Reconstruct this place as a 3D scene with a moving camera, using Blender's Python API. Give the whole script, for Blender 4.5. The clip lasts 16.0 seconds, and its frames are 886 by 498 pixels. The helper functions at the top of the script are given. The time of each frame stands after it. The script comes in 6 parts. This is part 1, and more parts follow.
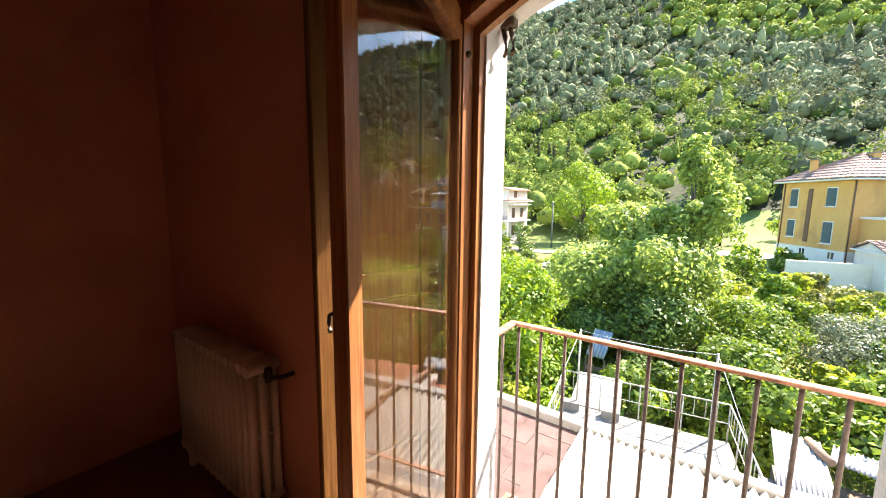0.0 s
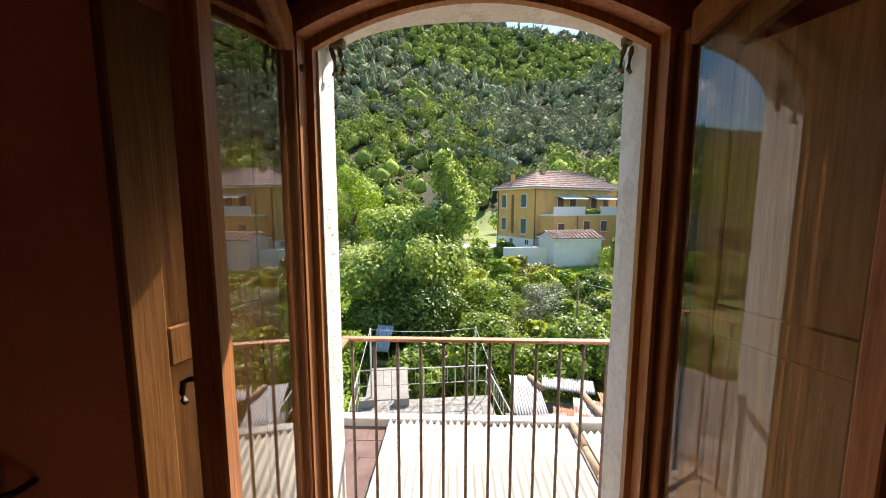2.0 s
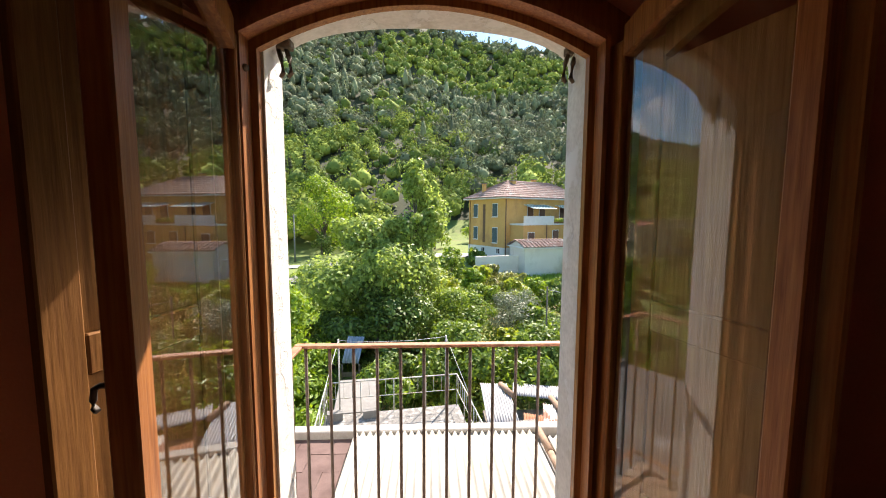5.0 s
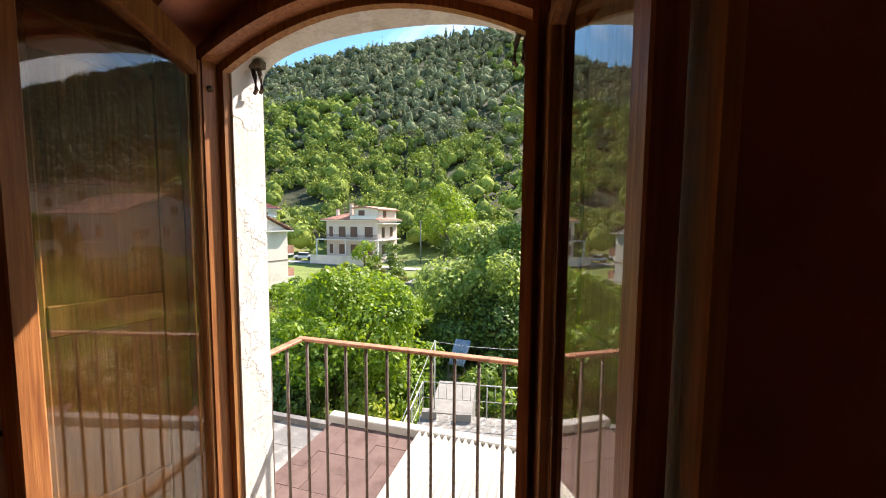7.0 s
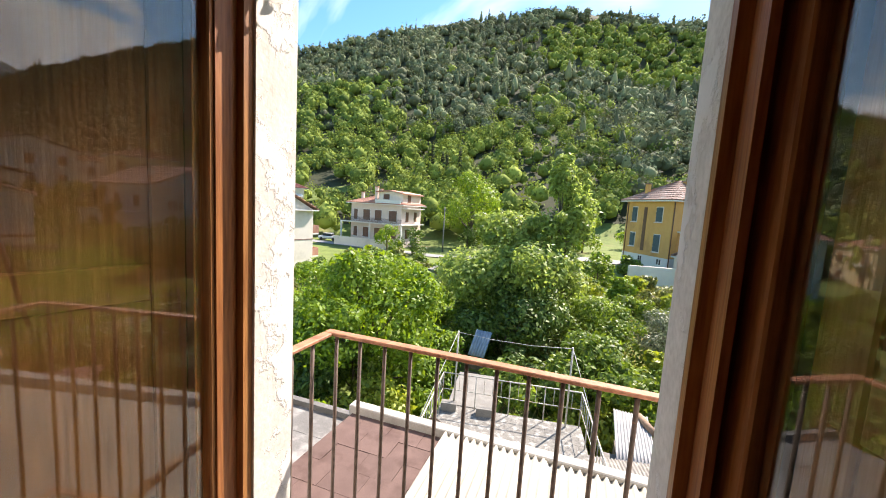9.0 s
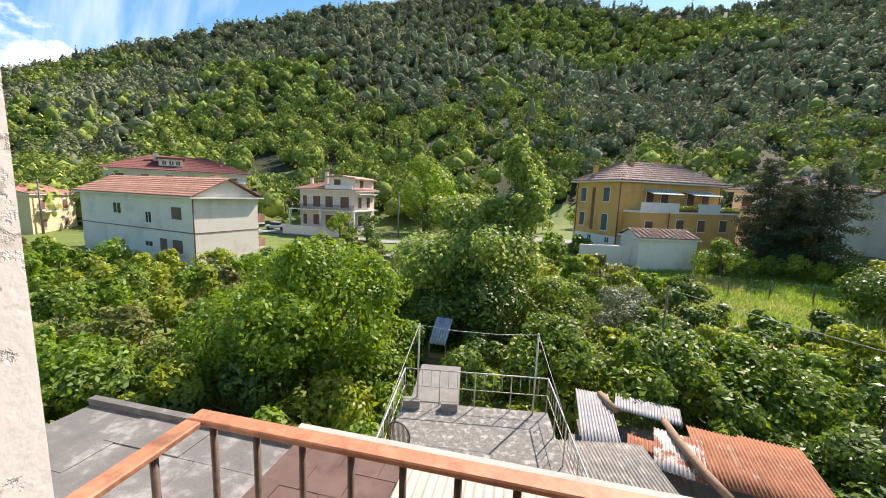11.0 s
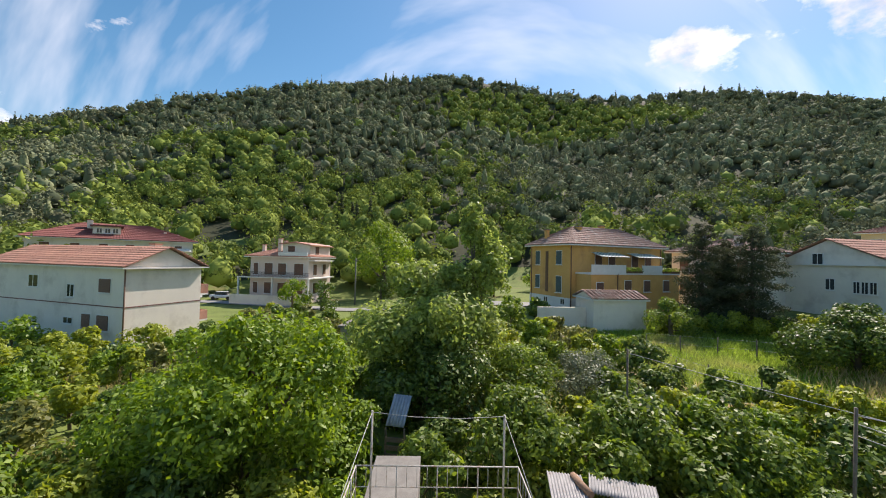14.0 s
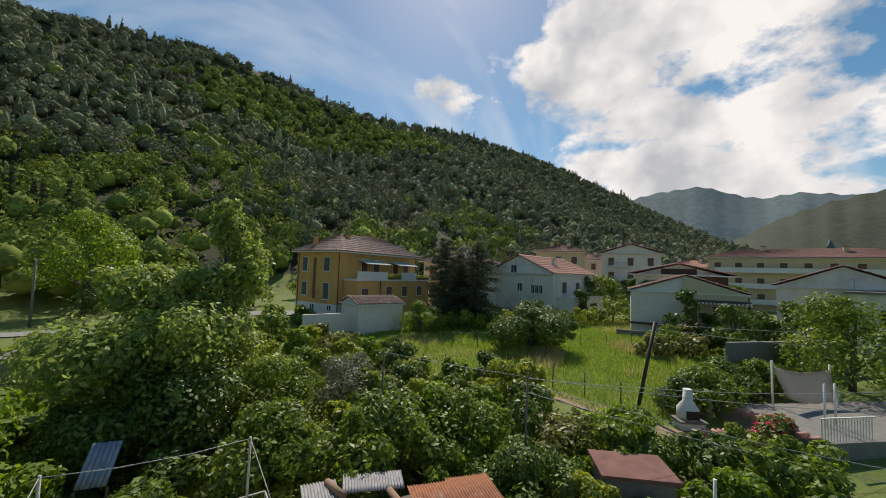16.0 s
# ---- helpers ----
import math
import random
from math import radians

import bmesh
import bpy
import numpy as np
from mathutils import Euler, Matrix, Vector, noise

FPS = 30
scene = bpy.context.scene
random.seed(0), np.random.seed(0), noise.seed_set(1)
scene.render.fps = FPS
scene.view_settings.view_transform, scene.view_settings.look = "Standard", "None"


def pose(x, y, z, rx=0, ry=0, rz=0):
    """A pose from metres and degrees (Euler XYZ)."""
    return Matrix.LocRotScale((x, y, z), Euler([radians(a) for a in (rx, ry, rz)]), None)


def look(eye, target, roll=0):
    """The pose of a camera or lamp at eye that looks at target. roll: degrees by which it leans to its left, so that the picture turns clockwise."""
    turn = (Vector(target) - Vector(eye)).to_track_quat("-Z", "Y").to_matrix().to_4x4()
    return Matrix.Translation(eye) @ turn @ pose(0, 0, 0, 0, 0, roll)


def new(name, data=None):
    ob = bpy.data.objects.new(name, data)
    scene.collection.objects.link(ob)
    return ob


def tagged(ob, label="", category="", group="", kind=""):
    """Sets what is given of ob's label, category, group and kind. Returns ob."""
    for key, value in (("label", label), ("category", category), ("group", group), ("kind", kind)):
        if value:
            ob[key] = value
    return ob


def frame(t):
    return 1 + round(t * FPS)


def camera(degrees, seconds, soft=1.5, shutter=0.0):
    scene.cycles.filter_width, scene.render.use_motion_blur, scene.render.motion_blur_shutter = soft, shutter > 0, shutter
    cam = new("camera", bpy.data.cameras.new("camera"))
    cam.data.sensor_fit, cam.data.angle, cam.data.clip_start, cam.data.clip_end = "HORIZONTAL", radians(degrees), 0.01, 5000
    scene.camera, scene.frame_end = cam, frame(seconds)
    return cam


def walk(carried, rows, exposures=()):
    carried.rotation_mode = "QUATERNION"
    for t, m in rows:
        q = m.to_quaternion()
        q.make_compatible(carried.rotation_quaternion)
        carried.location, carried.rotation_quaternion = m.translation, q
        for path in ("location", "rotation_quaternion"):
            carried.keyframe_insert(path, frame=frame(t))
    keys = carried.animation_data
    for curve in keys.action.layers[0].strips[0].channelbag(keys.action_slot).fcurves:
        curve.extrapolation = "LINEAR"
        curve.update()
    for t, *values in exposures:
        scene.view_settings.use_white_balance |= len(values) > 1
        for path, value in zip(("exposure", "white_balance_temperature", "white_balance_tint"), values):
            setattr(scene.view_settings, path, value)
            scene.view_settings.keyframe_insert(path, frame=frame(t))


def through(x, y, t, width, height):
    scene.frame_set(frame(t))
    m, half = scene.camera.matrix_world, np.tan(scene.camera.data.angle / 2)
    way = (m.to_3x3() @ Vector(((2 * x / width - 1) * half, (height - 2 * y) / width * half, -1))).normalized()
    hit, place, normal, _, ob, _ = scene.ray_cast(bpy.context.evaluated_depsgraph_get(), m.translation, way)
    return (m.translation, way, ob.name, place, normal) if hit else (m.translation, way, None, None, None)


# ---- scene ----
cam = camera(99.5, 16.0, soft=1.0)
PATH = [
    (0, (0.079, -0.929, 1.572), (-1.075, 0.684, 1.312), 0.6),
    (0.5, (-0.006, -0.88, 1.592), (-0.734, 0.967, 1.346), 0.5),
    (1, (-0.117, -0.915, 1.606), (-0.52, 1.03, 1.372), 0.3),
    (1.5, (-0.151, -0.975, 1.617), (-0.337, 1.003, 1.39), 0.2),
    (2, (-0.133, -1.027, 1.623), (-0.194, 0.959, 1.39), 0.1),
    (2.5, (-0.111, -1.054, 1.613), (-0.104, 0.932, 1.377), -0.8),
    (3, (-0.197, -1.093, 1.621), (-0.131, 0.893, 1.393), -0.3),
    (3.5, (-0.238, -1.105, 1.62), (-0.107, 0.879, 1.403), 0.8),
    (4, (-0.21, -1.128, 1.624), (-0.039, 0.854, 1.417), -0.1),
    (4.2, (-0.161, -1.135, 1.624), (0.015, 0.847, 1.423), -0.3),
    (6.3, (0.286, -0.818, 1.553), (-0.042, 1.148, 1.388), 0.7),
    (6.5, (0.425, -0.885, 1.6), (0.02, 1.067, 1.438), 0.4),
    (7, (0.539, -0.895, 1.59), (-0.021, 1.018, 1.438), 0.4),
    (7.5, (0.478, -0.886, 1.555), (-0.174, 0.999, 1.405), 0.5),
    (8, (0.464, -0.901, 1.599), (-0.223, 0.97, 1.438), 0.7),
    (8.2, (0.409, -0.847, 1.57), (-0.296, 1.016, 1.401), 2.9),
    (10.3, (0.12, -0.214, 1.509), (-0.435, 1.679, 1.18), 1.95),
    (10.5, (0.082, -0.158, 1.516), (-0.422, 1.749, 1.184), 2.3),
    (10.7, (0.063, -0.089, 1.508), (-0.413, 1.828, 1.191), 2.24),
    (11, (0.02, 0.035, 1.5), (-0.414, 1.966, 1.21), 2.2),
    (11.5, (0.03, 0.16, 1.545), (-0.361, 2.109, 1.32), 2.4),
    (12, (0.045, 0.27, 1.59), (-0.342, 2.226, 1.438), 2.2),
    (12.5, (0.004, 0.364, 1.637), (-0.427, 2.316, 1.552), 1.9),
    (13, (-0.023, 0.376, 1.652), (-0.502, 2.317, 1.621), 1.4),
    (13.5, (-0.006, 0.4, 1.666), (-0.44, 2.352, 1.682), 1.1),
    (14, (-0.002, 0.477, 1.632), (-0.236, 2.463, 1.688), 1.3),
    (14.5, (0.073, 0.462, 1.637), (0.155, 2.459, 1.717), 1.6),
    (15, (0.117, 0.478, 1.64), (0.53, 2.433, 1.737), 1.9),
    (15.5, (0.116, 0.532, 1.587), (0.805, 2.406, 1.704), 2.0),
    (16, (0.174, 0.497, 1.594), (1.091, 2.27, 1.722), 2.0),
]
EXPOSURES = [(0.0, 2.45, 7000, 17), (0.5, 2.0, 7000, 17), (1.5, 1.6, 7000, 17), (3.5, 1.57, 7000, 18), (4.2, 1.64, 7000, 18), (7.0, 1.54, 7000, 18), (8.2, 1.75, 7000, 18), (10.3, 0.8, 7000, 17), (11.0, 0.9, 7000, 18), (12.5, 0.8, 7000, 19), (14.0, 0.5, 7000, 19), (15.0, 0.1, 7000, 16), (16.0, -0.22, 7000, 13)]
walk(cam, [(t, look(eye, target, roll)) for t, eye, target, roll in PATH], EXPOSURES)


# ---- light ----
SUN_AZ, SUN_EL = 27.0, 47.0
# bearing, height, outer and inner spread (cosines), weight
CLOUD_BANKS = ((64, 19, 0.8, 0.985, 0.27), (-60.5, 11.5, 0.99, 0.9985, 0.15), (47, 28, 0.97, 0.995, 0.1), (26, 25, 0.994, 0.999, 0.16))


def build_world():
    w = bpy.data.worlds.new("sky")
    scene.world = w
    w.use_nodes = True
    nt = w.node_tree
    nt.nodes.clear()
    N, L = nt.nodes.new, nt.links.new
    sky = N("ShaderNodeTexSky")
    sky.sky_type, sky.sun_disc = "NISHITA", False
    sky.sun_elevation, sky.sun_rotation = radians(SUN_EL), radians(SUN_AZ)
    sky.air_density, sky.dust_density, sky.ozone_density = 1.0, 0.3, 1.0
    tc = N("ShaderNodeTexCoord")
    # cumulus bank towards the valley mouth
    n1 = N("ShaderNodeTexNoise")
    n1.inputs["Scale"].default_value, n1.inputs["Detail"].default_value, n1.inputs["Roughness"].default_value = 4.2, 9, 0.58
    mp = N("ShaderNodeMapping")
    mp.inputs["Scale"].default_value = (1, 1, 1.7)
    mp.inputs["Location"].default_value = (0.35, 0.1, 0.2)
    L(tc.outputs["Generated"], mp.inputs["Vector"])
    L(mp.outputs["Vector"], n1.inputs["Vector"])
    total = n1.outputs["Fac"]
    for az, el, lo, hi, gain in CLOUD_BANKS:
        a, e = radians(az), radians(el)
        dot = N("ShaderNodeVectorMath")
        dot.operation = "DOT_PRODUCT"
        dot.inputs[1].default_value = (math.sin(a) * math.cos(e), math.cos(a) * math.cos(e), math.sin(e))
        L(tc.outputs["Generated"], dot.inputs[0])
        mr = N("ShaderNodeMapRange")
        for k, v in zip((1, 2, 3, 4), (lo, hi, 0.0, gain)):
            mr.inputs[k].default_value = v
        L(dot.outputs["Value"], mr.inputs[0])
        add = N("ShaderNodeMath")
        L(total, add.inputs[0])
        L(mr.outputs[0], add.inputs[1])
        total = add.outputs[0]
    base = N("ShaderNodeMath")
    base.inputs[1].default_value = -0.13
    L(total, base.inputs[0])
    add = base
    cr = N("ShaderNodeValToRGB")
    cr.color_ramp.elements[0].position, cr.color_ramp.elements[1].position = 0.555, 0.64
    L(add.outputs[0], cr.inputs["Fac"])
    # high thin streaks
    mp2 = N("ShaderNodeMapping")
    mp2.inputs["Scale"].default_value = (0.9, 6.5, 1.4)
    mp2.inputs["Rotation"].default_value = (0.3, 0.5, 0.9)
    L(tc.outputs["Generated"], mp2.inputs["Vector"])
    n2 = N("ShaderNodeTexNoise")
    n2.inputs["Scale"].default_value, n2.inputs["Detail"].default_value = 1.7, 5
    L(mp2.outputs["Vector"], n2.inputs["Vector"])
    cr2 = N("ShaderNodeValToRGB")
    cr2.color_ramp.elements[0].position, cr2.color_ramp.elements[1].position = 0.53, 0.86
    cr2.color_ramp.elements[1].color = (0.75, 0.75, 0.75, 1)
    L(n2.outputs["Fac"], cr2.inputs["Fac"])
    # cloud body colour, greyer in its depth
    n3 = N("ShaderNodeTexNoise")
    n3.inputs["Scale"].default_value, n3.inputs["Detail"].default_value = 7.0, 6
    L(tc.outputs["Generated"], n3.inputs["Vector"])
    cc = N("ShaderNodeValToRGB")
    cc.color_ramp.elements[0].position, cc.color_ramp.elements[1].position = 0.35, 0.6
    cc.color_ramp.elements[0].color, cc.color_ramp.elements[1].color = (5.2, 5.6, 6.2, 1), (9.6, 9.7, 9.8, 1)
    L(n3.outputs["Fac"], cc.inputs["Fac"])
    hs = N("ShaderNodeHueSaturation")
    hs.inputs["Saturation"].default_value, hs.inputs["Value"].default_value, hs.inputs["Hue"].default_value = 1.3, 1.02, 0.488
    L(sky.outputs["Color"], hs.inputs["Color"])
    m1 = N("ShaderNodeMix")
    m1.data_type = "RGBA"
    L(cr2.outputs["Color"], m1.inputs["Factor"])
    L(hs.outputs["Color"], m1.inputs["A"])
    m1.inputs["B"].default_value = (8.4, 8.8, 9.4, 1)
    m2 = N("ShaderNodeMix")
    m2.data_type = "RGBA"
    L(cr.outputs["Color"], m2.inputs["Factor"])
    L(m1.outputs["Result"], m2.inputs["A"])
    L(cc.outputs["Color"], m2.inputs["B"])
    bg = N("ShaderNodeBackground")
    bg.inputs["Strength"].default_value = 0.11
    L(m2.outputs["Result"], bg.inputs["Color"])
    out = N("ShaderNodeOutputWorld")
    L(bg.outputs[0], out.inputs["Surface"])


build_world()
sun = new("sun", bpy.data.lights.new("sun", "SUN"))
sun.data.energy, sun.data.angle, sun.data.color = 5.0, radians(0.53), (1.0, 0.95, 0.86)
_a, _e = radians(SUN_AZ), radians(SUN_EL)
sun.matrix_world = look((30 * math.sin(_a), 30 * math.cos(_a), 40), (0, 0, 40 - 30 * math.tan(_e)))


# ---- materials ----
def mat(name, c1, c2, scale=8.0, rough=0.7, metal=0.0, bump=0.3, stretch=(1, 1, 1), fine=60.0, stain=None, stain_scale=1.5, stain_lo=0.52, stain_hi=0.66, rnd=0.0, spec=0.4, dist=0.004):
    """Two-scale noise colour with grain, an optional stain colour of its own shape, and fine relief."""
    m = bpy.data.materials.new(name)
    m.use_nodes = True
    nt = m.node_tree
    N, L = nt.nodes.new, nt.links.new
    b = nt.nodes["Principled BSDF"]
    b.inputs["Roughness"].default_value, b.inputs["Metallic"].default_value = rough, metal
    b.inputs["Specular IOR Level"].default_value = spec
    tc = N("ShaderNodeTexCoord")
    mp = N("ShaderNodeMapping")
    mp.inputs["Scale"].default_value = stretch
    L(tc.outputs["Object"], mp.inputs["Vector"])
    n1 = N("ShaderNodeTexNoise")
    n1.inputs["Scale"].default_value, n1.inputs["Detail"].default_value, n1.inputs["Roughness"].default_value = scale, 6, 0.6
    n2 = N("ShaderNodeTexNoise")
    n2.inputs["Scale"].default_value, n2.inputs["Detail"].default_value = fine, 3
    L(mp.outputs[0], n1.inputs["Vector"])
    L(mp.outputs[0], n2.inputs["Vector"])
    mx = N("ShaderNodeMath")
    mx.operation = "MULTIPLY_ADD"
    L(n2.outputs["Fac"], mx.inputs[0])
    mx.inputs[1].default_value = 0.5
    mh = N("ShaderNodeMath")
    mh.operation = "MULTIPLY"
    L(n1.outputs["Fac"], mh.inputs[0])
    mh.inputs[1].default_value = 0.6
    L(mh.outputs[0], mx.inputs[2])
    cr = N("ShaderNodeValToRGB")
    cr.color_ramp.elements[0].position, cr.color_ramp.elements[1].position = 0.38, 0.72
    cr.color_ramp.elements[0].color, cr.color_ramp.elements[1].color = (*c1, 1), (*c2, 1)
    L(mx.outputs[0], cr.inputs["Fac"])
    col = cr.outputs["Color"]
    if stain:
        n3 = N("ShaderNodeTexNoise")
        n3.inputs["Scale"].default_value, n3.inputs["Detail"].default_value, n3.inputs["Roughness"].default_value = stain_scale, 7, 0.65
        L(tc.outputs["Object"], n3.inputs["Vector"])
        r3 = N("ShaderNodeValToRGB")
        r3.color_ramp.elements[0].position, r3.color_ramp.elements[1].position = stain_lo, stain_hi
        L(n3.outputs["Fac"], r3.inputs["Fac"])
        mm = N("ShaderNodeMix")
        mm.data_type = "RGBA"
        L(r3.outputs["Color"], mm.inputs["Factor"])
        L(col, mm.inputs["A"])
        mm.inputs["B"].default_value = (*stain, 1)
        col = mm.outputs["Result"]
    if rnd:
        oi = N("ShaderNodeObjectInfo")
        hs = N("ShaderNodeHueSaturation")
        mr = N("ShaderNodeMapRange")
        mr.inputs[3].default_value, mr.inputs[4].default_value = 1 - rnd, 1 + rnd
        L(oi.outputs["Random"], mr.inputs[0])
        L(mr.outputs[0], hs.inputs["Value"])
        L(col, hs.inputs["Color"])
        col = hs.outputs["Color"]
    L(col, b.inputs["Base Color"])
    if bump:
        bp = N("ShaderNodeBump")
        bp.inputs["Strength"].default_value, bp.inputs["Distance"].default_value = bump, dist
        L(mx.outputs[0], bp.inputs["Height"])
        L(bp.outputs[0], b.inputs["Normal"])
    return m


def leaf_mat(name, c1, c2, patch=None, patch_scale=0.06, through=0.35, patch_lo=0.5, patch_hi=0.62, rough=0.5, spec=0.35):
    m = bpy.data.materials.new(name)
    m.use_nodes = True
    nt = m.node_tree
    N, L = nt.nodes.new, nt.links.new
    b = nt.nodes["Principled BSDF"]
    b.inputs["Roughness"].default_value = rough
    b.inputs["Specular IOR Level"].default_value = spec
    g = N("ShaderNodeNewGeometry")
    cr = N("ShaderNodeValToRGB")
    cr.color_ramp.elements[0].color, cr.color_ramp.elements[1].color = (*c1, 1), (*c2, 1)
    L(g.outputs["Random Per Island"], cr.inputs["Fac"])
    col = cr.outputs["Color"]
    if patch:
        n = N("ShaderNodeTexNoise")
        n.inputs["Scale"].default_value, n.inputs["Detail"].default_value = patch_scale, 5
        L(g.outputs["Position"], n.inputs["Vector"])
        r = N("ShaderNodeValToRGB")
        r.color_ramp.elements[0].position, r.color_ramp.elements[1].position = patch_lo, patch_hi
        L(n.outputs["Fac"], r.inputs["Fac"])
        mm = N("ShaderNodeMix")
        mm.data_type = "RGBA"
        L(r.outputs["Color"], mm.inputs["Factor"])
        L(col, mm.inputs["A"])
        mm.inputs["B"].default_value = (*patch, 1)
        m3 = N("ShaderNodeMix")
        m3.data_type, m3.blend_type = "RGBA", "MULTIPLY"
        m3.inputs["Factor"].default_value = 0.6
        cr2 = N("ShaderNodeValToRGB")
        cr2.color_ramp.elements[0].color, cr2.color_ramp.elements[1].color = (0.6, 0.6, 0.6, 1), (1.25, 1.25, 1.1, 1)
        L(g.outputs["Random Per Island"], cr2.inputs["Fac"])
        L(mm.outputs["Result"], m3.inputs["A"])
        L(cr2.outputs["Color"], m3.inputs["B"])
        col = m3.outputs["Result"]
    L(col, b.inputs["Base Color"])
    t = N("ShaderNodeBsdfTranslucent")
    hs = N("ShaderNodeHueSaturation")
    hs.inputs["Hue"].default_value, hs.inputs["Saturation"].default_value, hs.inputs["Value"].default_value = 0.485, 1.1, 1.7
    L(col, hs.inputs["Color"])
    L(hs.outputs["Color"], t.inputs["Color"])
    ms = N("ShaderNodeMixShader")
    ms.inputs["Fac"].default_value = through
    L(b.outputs[0], ms.inputs[1])
    L(t.outputs[0], ms.inputs[2])
    L(ms.outputs[0], nt.nodes["Material Output"].inputs["Surface"])
    return m


def glass_mat(name, rough=0.0):
    m = bpy.data.materials.new(name)
    m.use_nodes = True
    b = m.node_tree.nodes["Principled BSDF"]
    b.inputs["Transmission Weight"].default_value, b.inputs["Roughness"].default_value, b.inputs["IOR"].default_value = 1.0, rough, 1.5
    b.inputs["Base Color"].default_value = (0.93, 0.95, 0.92, 1)
    return m


M = {}
M["room"] = mat("room_plaster", (0.48, 0.21, 0.135), (0.56, 0.255, 0.17), 2.5, 0.85, bump=0.25, fine=90, stain=(0.42, 0.18, 0.115), stain_scale=0.8)
M["ceiling"] = mat("ceiling_plaster", (0.45, 0.3, 0.2), (0.52, 0.36, 0.25), 2.0, 0.9, bump=0.2)
M["room_floor"] = mat("floor_tile", (0.16, 0.08, 0.05), (0.24, 0.12, 0.07), 5, 0.45, bump=0.1, rnd=0.12)
M["white_plaster"] = mat("old_white_plaster", (0.56, 0.53, 0.48), (0.74, 0.71, 0.66), 9.0, 0.92, bump=0.4, fine=60, stain=(0.5, 0.46, 0.4), stain_scale=7.0, stain_lo=0.6, stain_hi=0.7, dist=0.006)
M["wood"] = mat("golden_pine", (0.2, 0.075, 0.022), (0.44, 0.2, 0.062), 5, 0.5, bump=0.5, stretch=(14, 14, 0.7), fine=9, stain=(0.22, 0.08, 0.024), stain_scale=2.2, stain_lo=0.55, stain_hi=0.75)
# left shutter's pine, with its shade put into the colour
M["wood_shaded"] = mat("shaded_shutter_pine", (0.09, 0.037, 0.01), (0.18, 0.08, 0.023), 5, 0.7, bump=0.4, stretch=(14, 14, 0.7), fine=9, spec=0.1)
# the same pine lightened, so the right shutter looks better lit
M["wood_lit"] = mat("lit_shutter_pine", (0.4, 0.2, 0.07), (0.62, 0.36, 0.14), 5, 0.55, bump=0.5, stretch=(14, 14, 0.7), fine=9)
M["wood_red"] = mat("red_brown_varnished_wood", (0.19, 0.06, 0.02), (0.42, 0.17, 0.055), 5, 0.45, bump=0.5, stretch=(14, 14, 0.7), fine=9)
M["iron"] = mat("dark_iron", (0.03, 0.026, 0.024), (0.07, 0.055, 0.045), 30, 0.6, 0.5, bump=0.3)
M["rust_paint"] = mat("weathered_rail_paint", (0.3, 0.12, 0.06), (0.46, 0.22, 0.13), 14, 0.6, bump=0.4, stain=(0.2, 0.09, 0.05), stain_scale=12)
M["bar_paint"] = mat("brown_bar_paint", (0.07, 0.05, 0.04), (0.14, 0.1, 0.08), 25, 0.55, bump=0.3, stain=(0.25, 0.12, 0.07), stain_scale=20, stain_lo=0.6)
M["hook"] = mat("rusty_bracket", (0.07, 0.045, 0.03), (0.2, 0.15, 0.1), 40, 0.7, 0.3)
M["radiator"] = mat("radiator_enamel", (0.5, 0.4, 0.32), (0.58, 0.48, 0.4), 6, 0.4, bump=0.05)
M["glass"] = glass_mat("window_glass")
M["tile"] = mat("balcony_tile", (0.3, 0.2, 0.14), (0.42, 0.31, 0.23), 6, 0.7, bump=0.3, stain=(0.55, 0.5, 0.42), stain_scale=9, rnd=0.1)
M["concrete"] = mat("grey_concrete", (0.15, 0.142, 0.13), (0.25, 0.24, 0.22), 4, 0.9, bump=0.6, fine=50, stain=(0.17, 0.155, 0.14), stain_scale=2.6, stain_lo=0.5, stain_hi=0.7, dist=0.01)
M["terrace_concrete"] = mat("lichen_stained_concrete", (0.1, 0.094, 0.085), (0.24, 0.23, 0.21), 9, 0.95, bump=0.8, fine=34, stain=(0.33, 0.32, 0.3), stain_scale=6.5, stain_lo=0.52, stain_hi=0.62, dist=0.012)
M["concrete_light"] = mat("pale_concrete", (0.32, 0.3, 0.27), (0.42, 0.4, 0.37), 4, 0.9, bump=0.5, stain=(0.3, 0.28, 0.25), stain_scale=3)
M["dark_roof"] = mat("brown_roof_felt", (0.085, 0.05, 0.043), (0.14, 0.088, 0.076), 5, 0.85, bump=0.5, fine=120, stain=(0.08, 0.045, 0.038), stain_scale=3, rnd=0.08)
M["grey_roof"] = mat("grey_roof_felt", (0.1, 0.096, 0.092), (0.19, 0.184, 0.178), 3, 0.9, bump=0.5, fine=120, stain=(0.32, 0.31, 0.3), stain_scale=3.0, stain_lo=0.52, stain_hi=0.7, rnd=0.06)
M["white_sheet"] = mat("white_fibre_sheet", (0.3, 0.28, 0.24), (0.43, 0.4, 0.345), 3, 0.75, bump=0.3, stretch=(4, 0.6, 1), stain=(0.34, 0.31, 0.25), stain_scale=3)
M["grey_sheet"] = mat("grey_fibre_sheet", (0.14, 0.13, 0.12), (0.28, 0.26, 0.24), 4, 0.85, bump=0.5, stretch=(3, 0.6, 1), stain=(0.36, 0.34, 0.3), stain_scale=4)
M["zinc"] = mat("weathered_zinc_sheet", (0.2, 0.2, 0.205), (0.36, 0.36, 0.37), 6, 0.6, 0.2, bump=0.2, stain=(0.2, 0.16, 0.13), stain_scale=3, stain_lo=0.6)
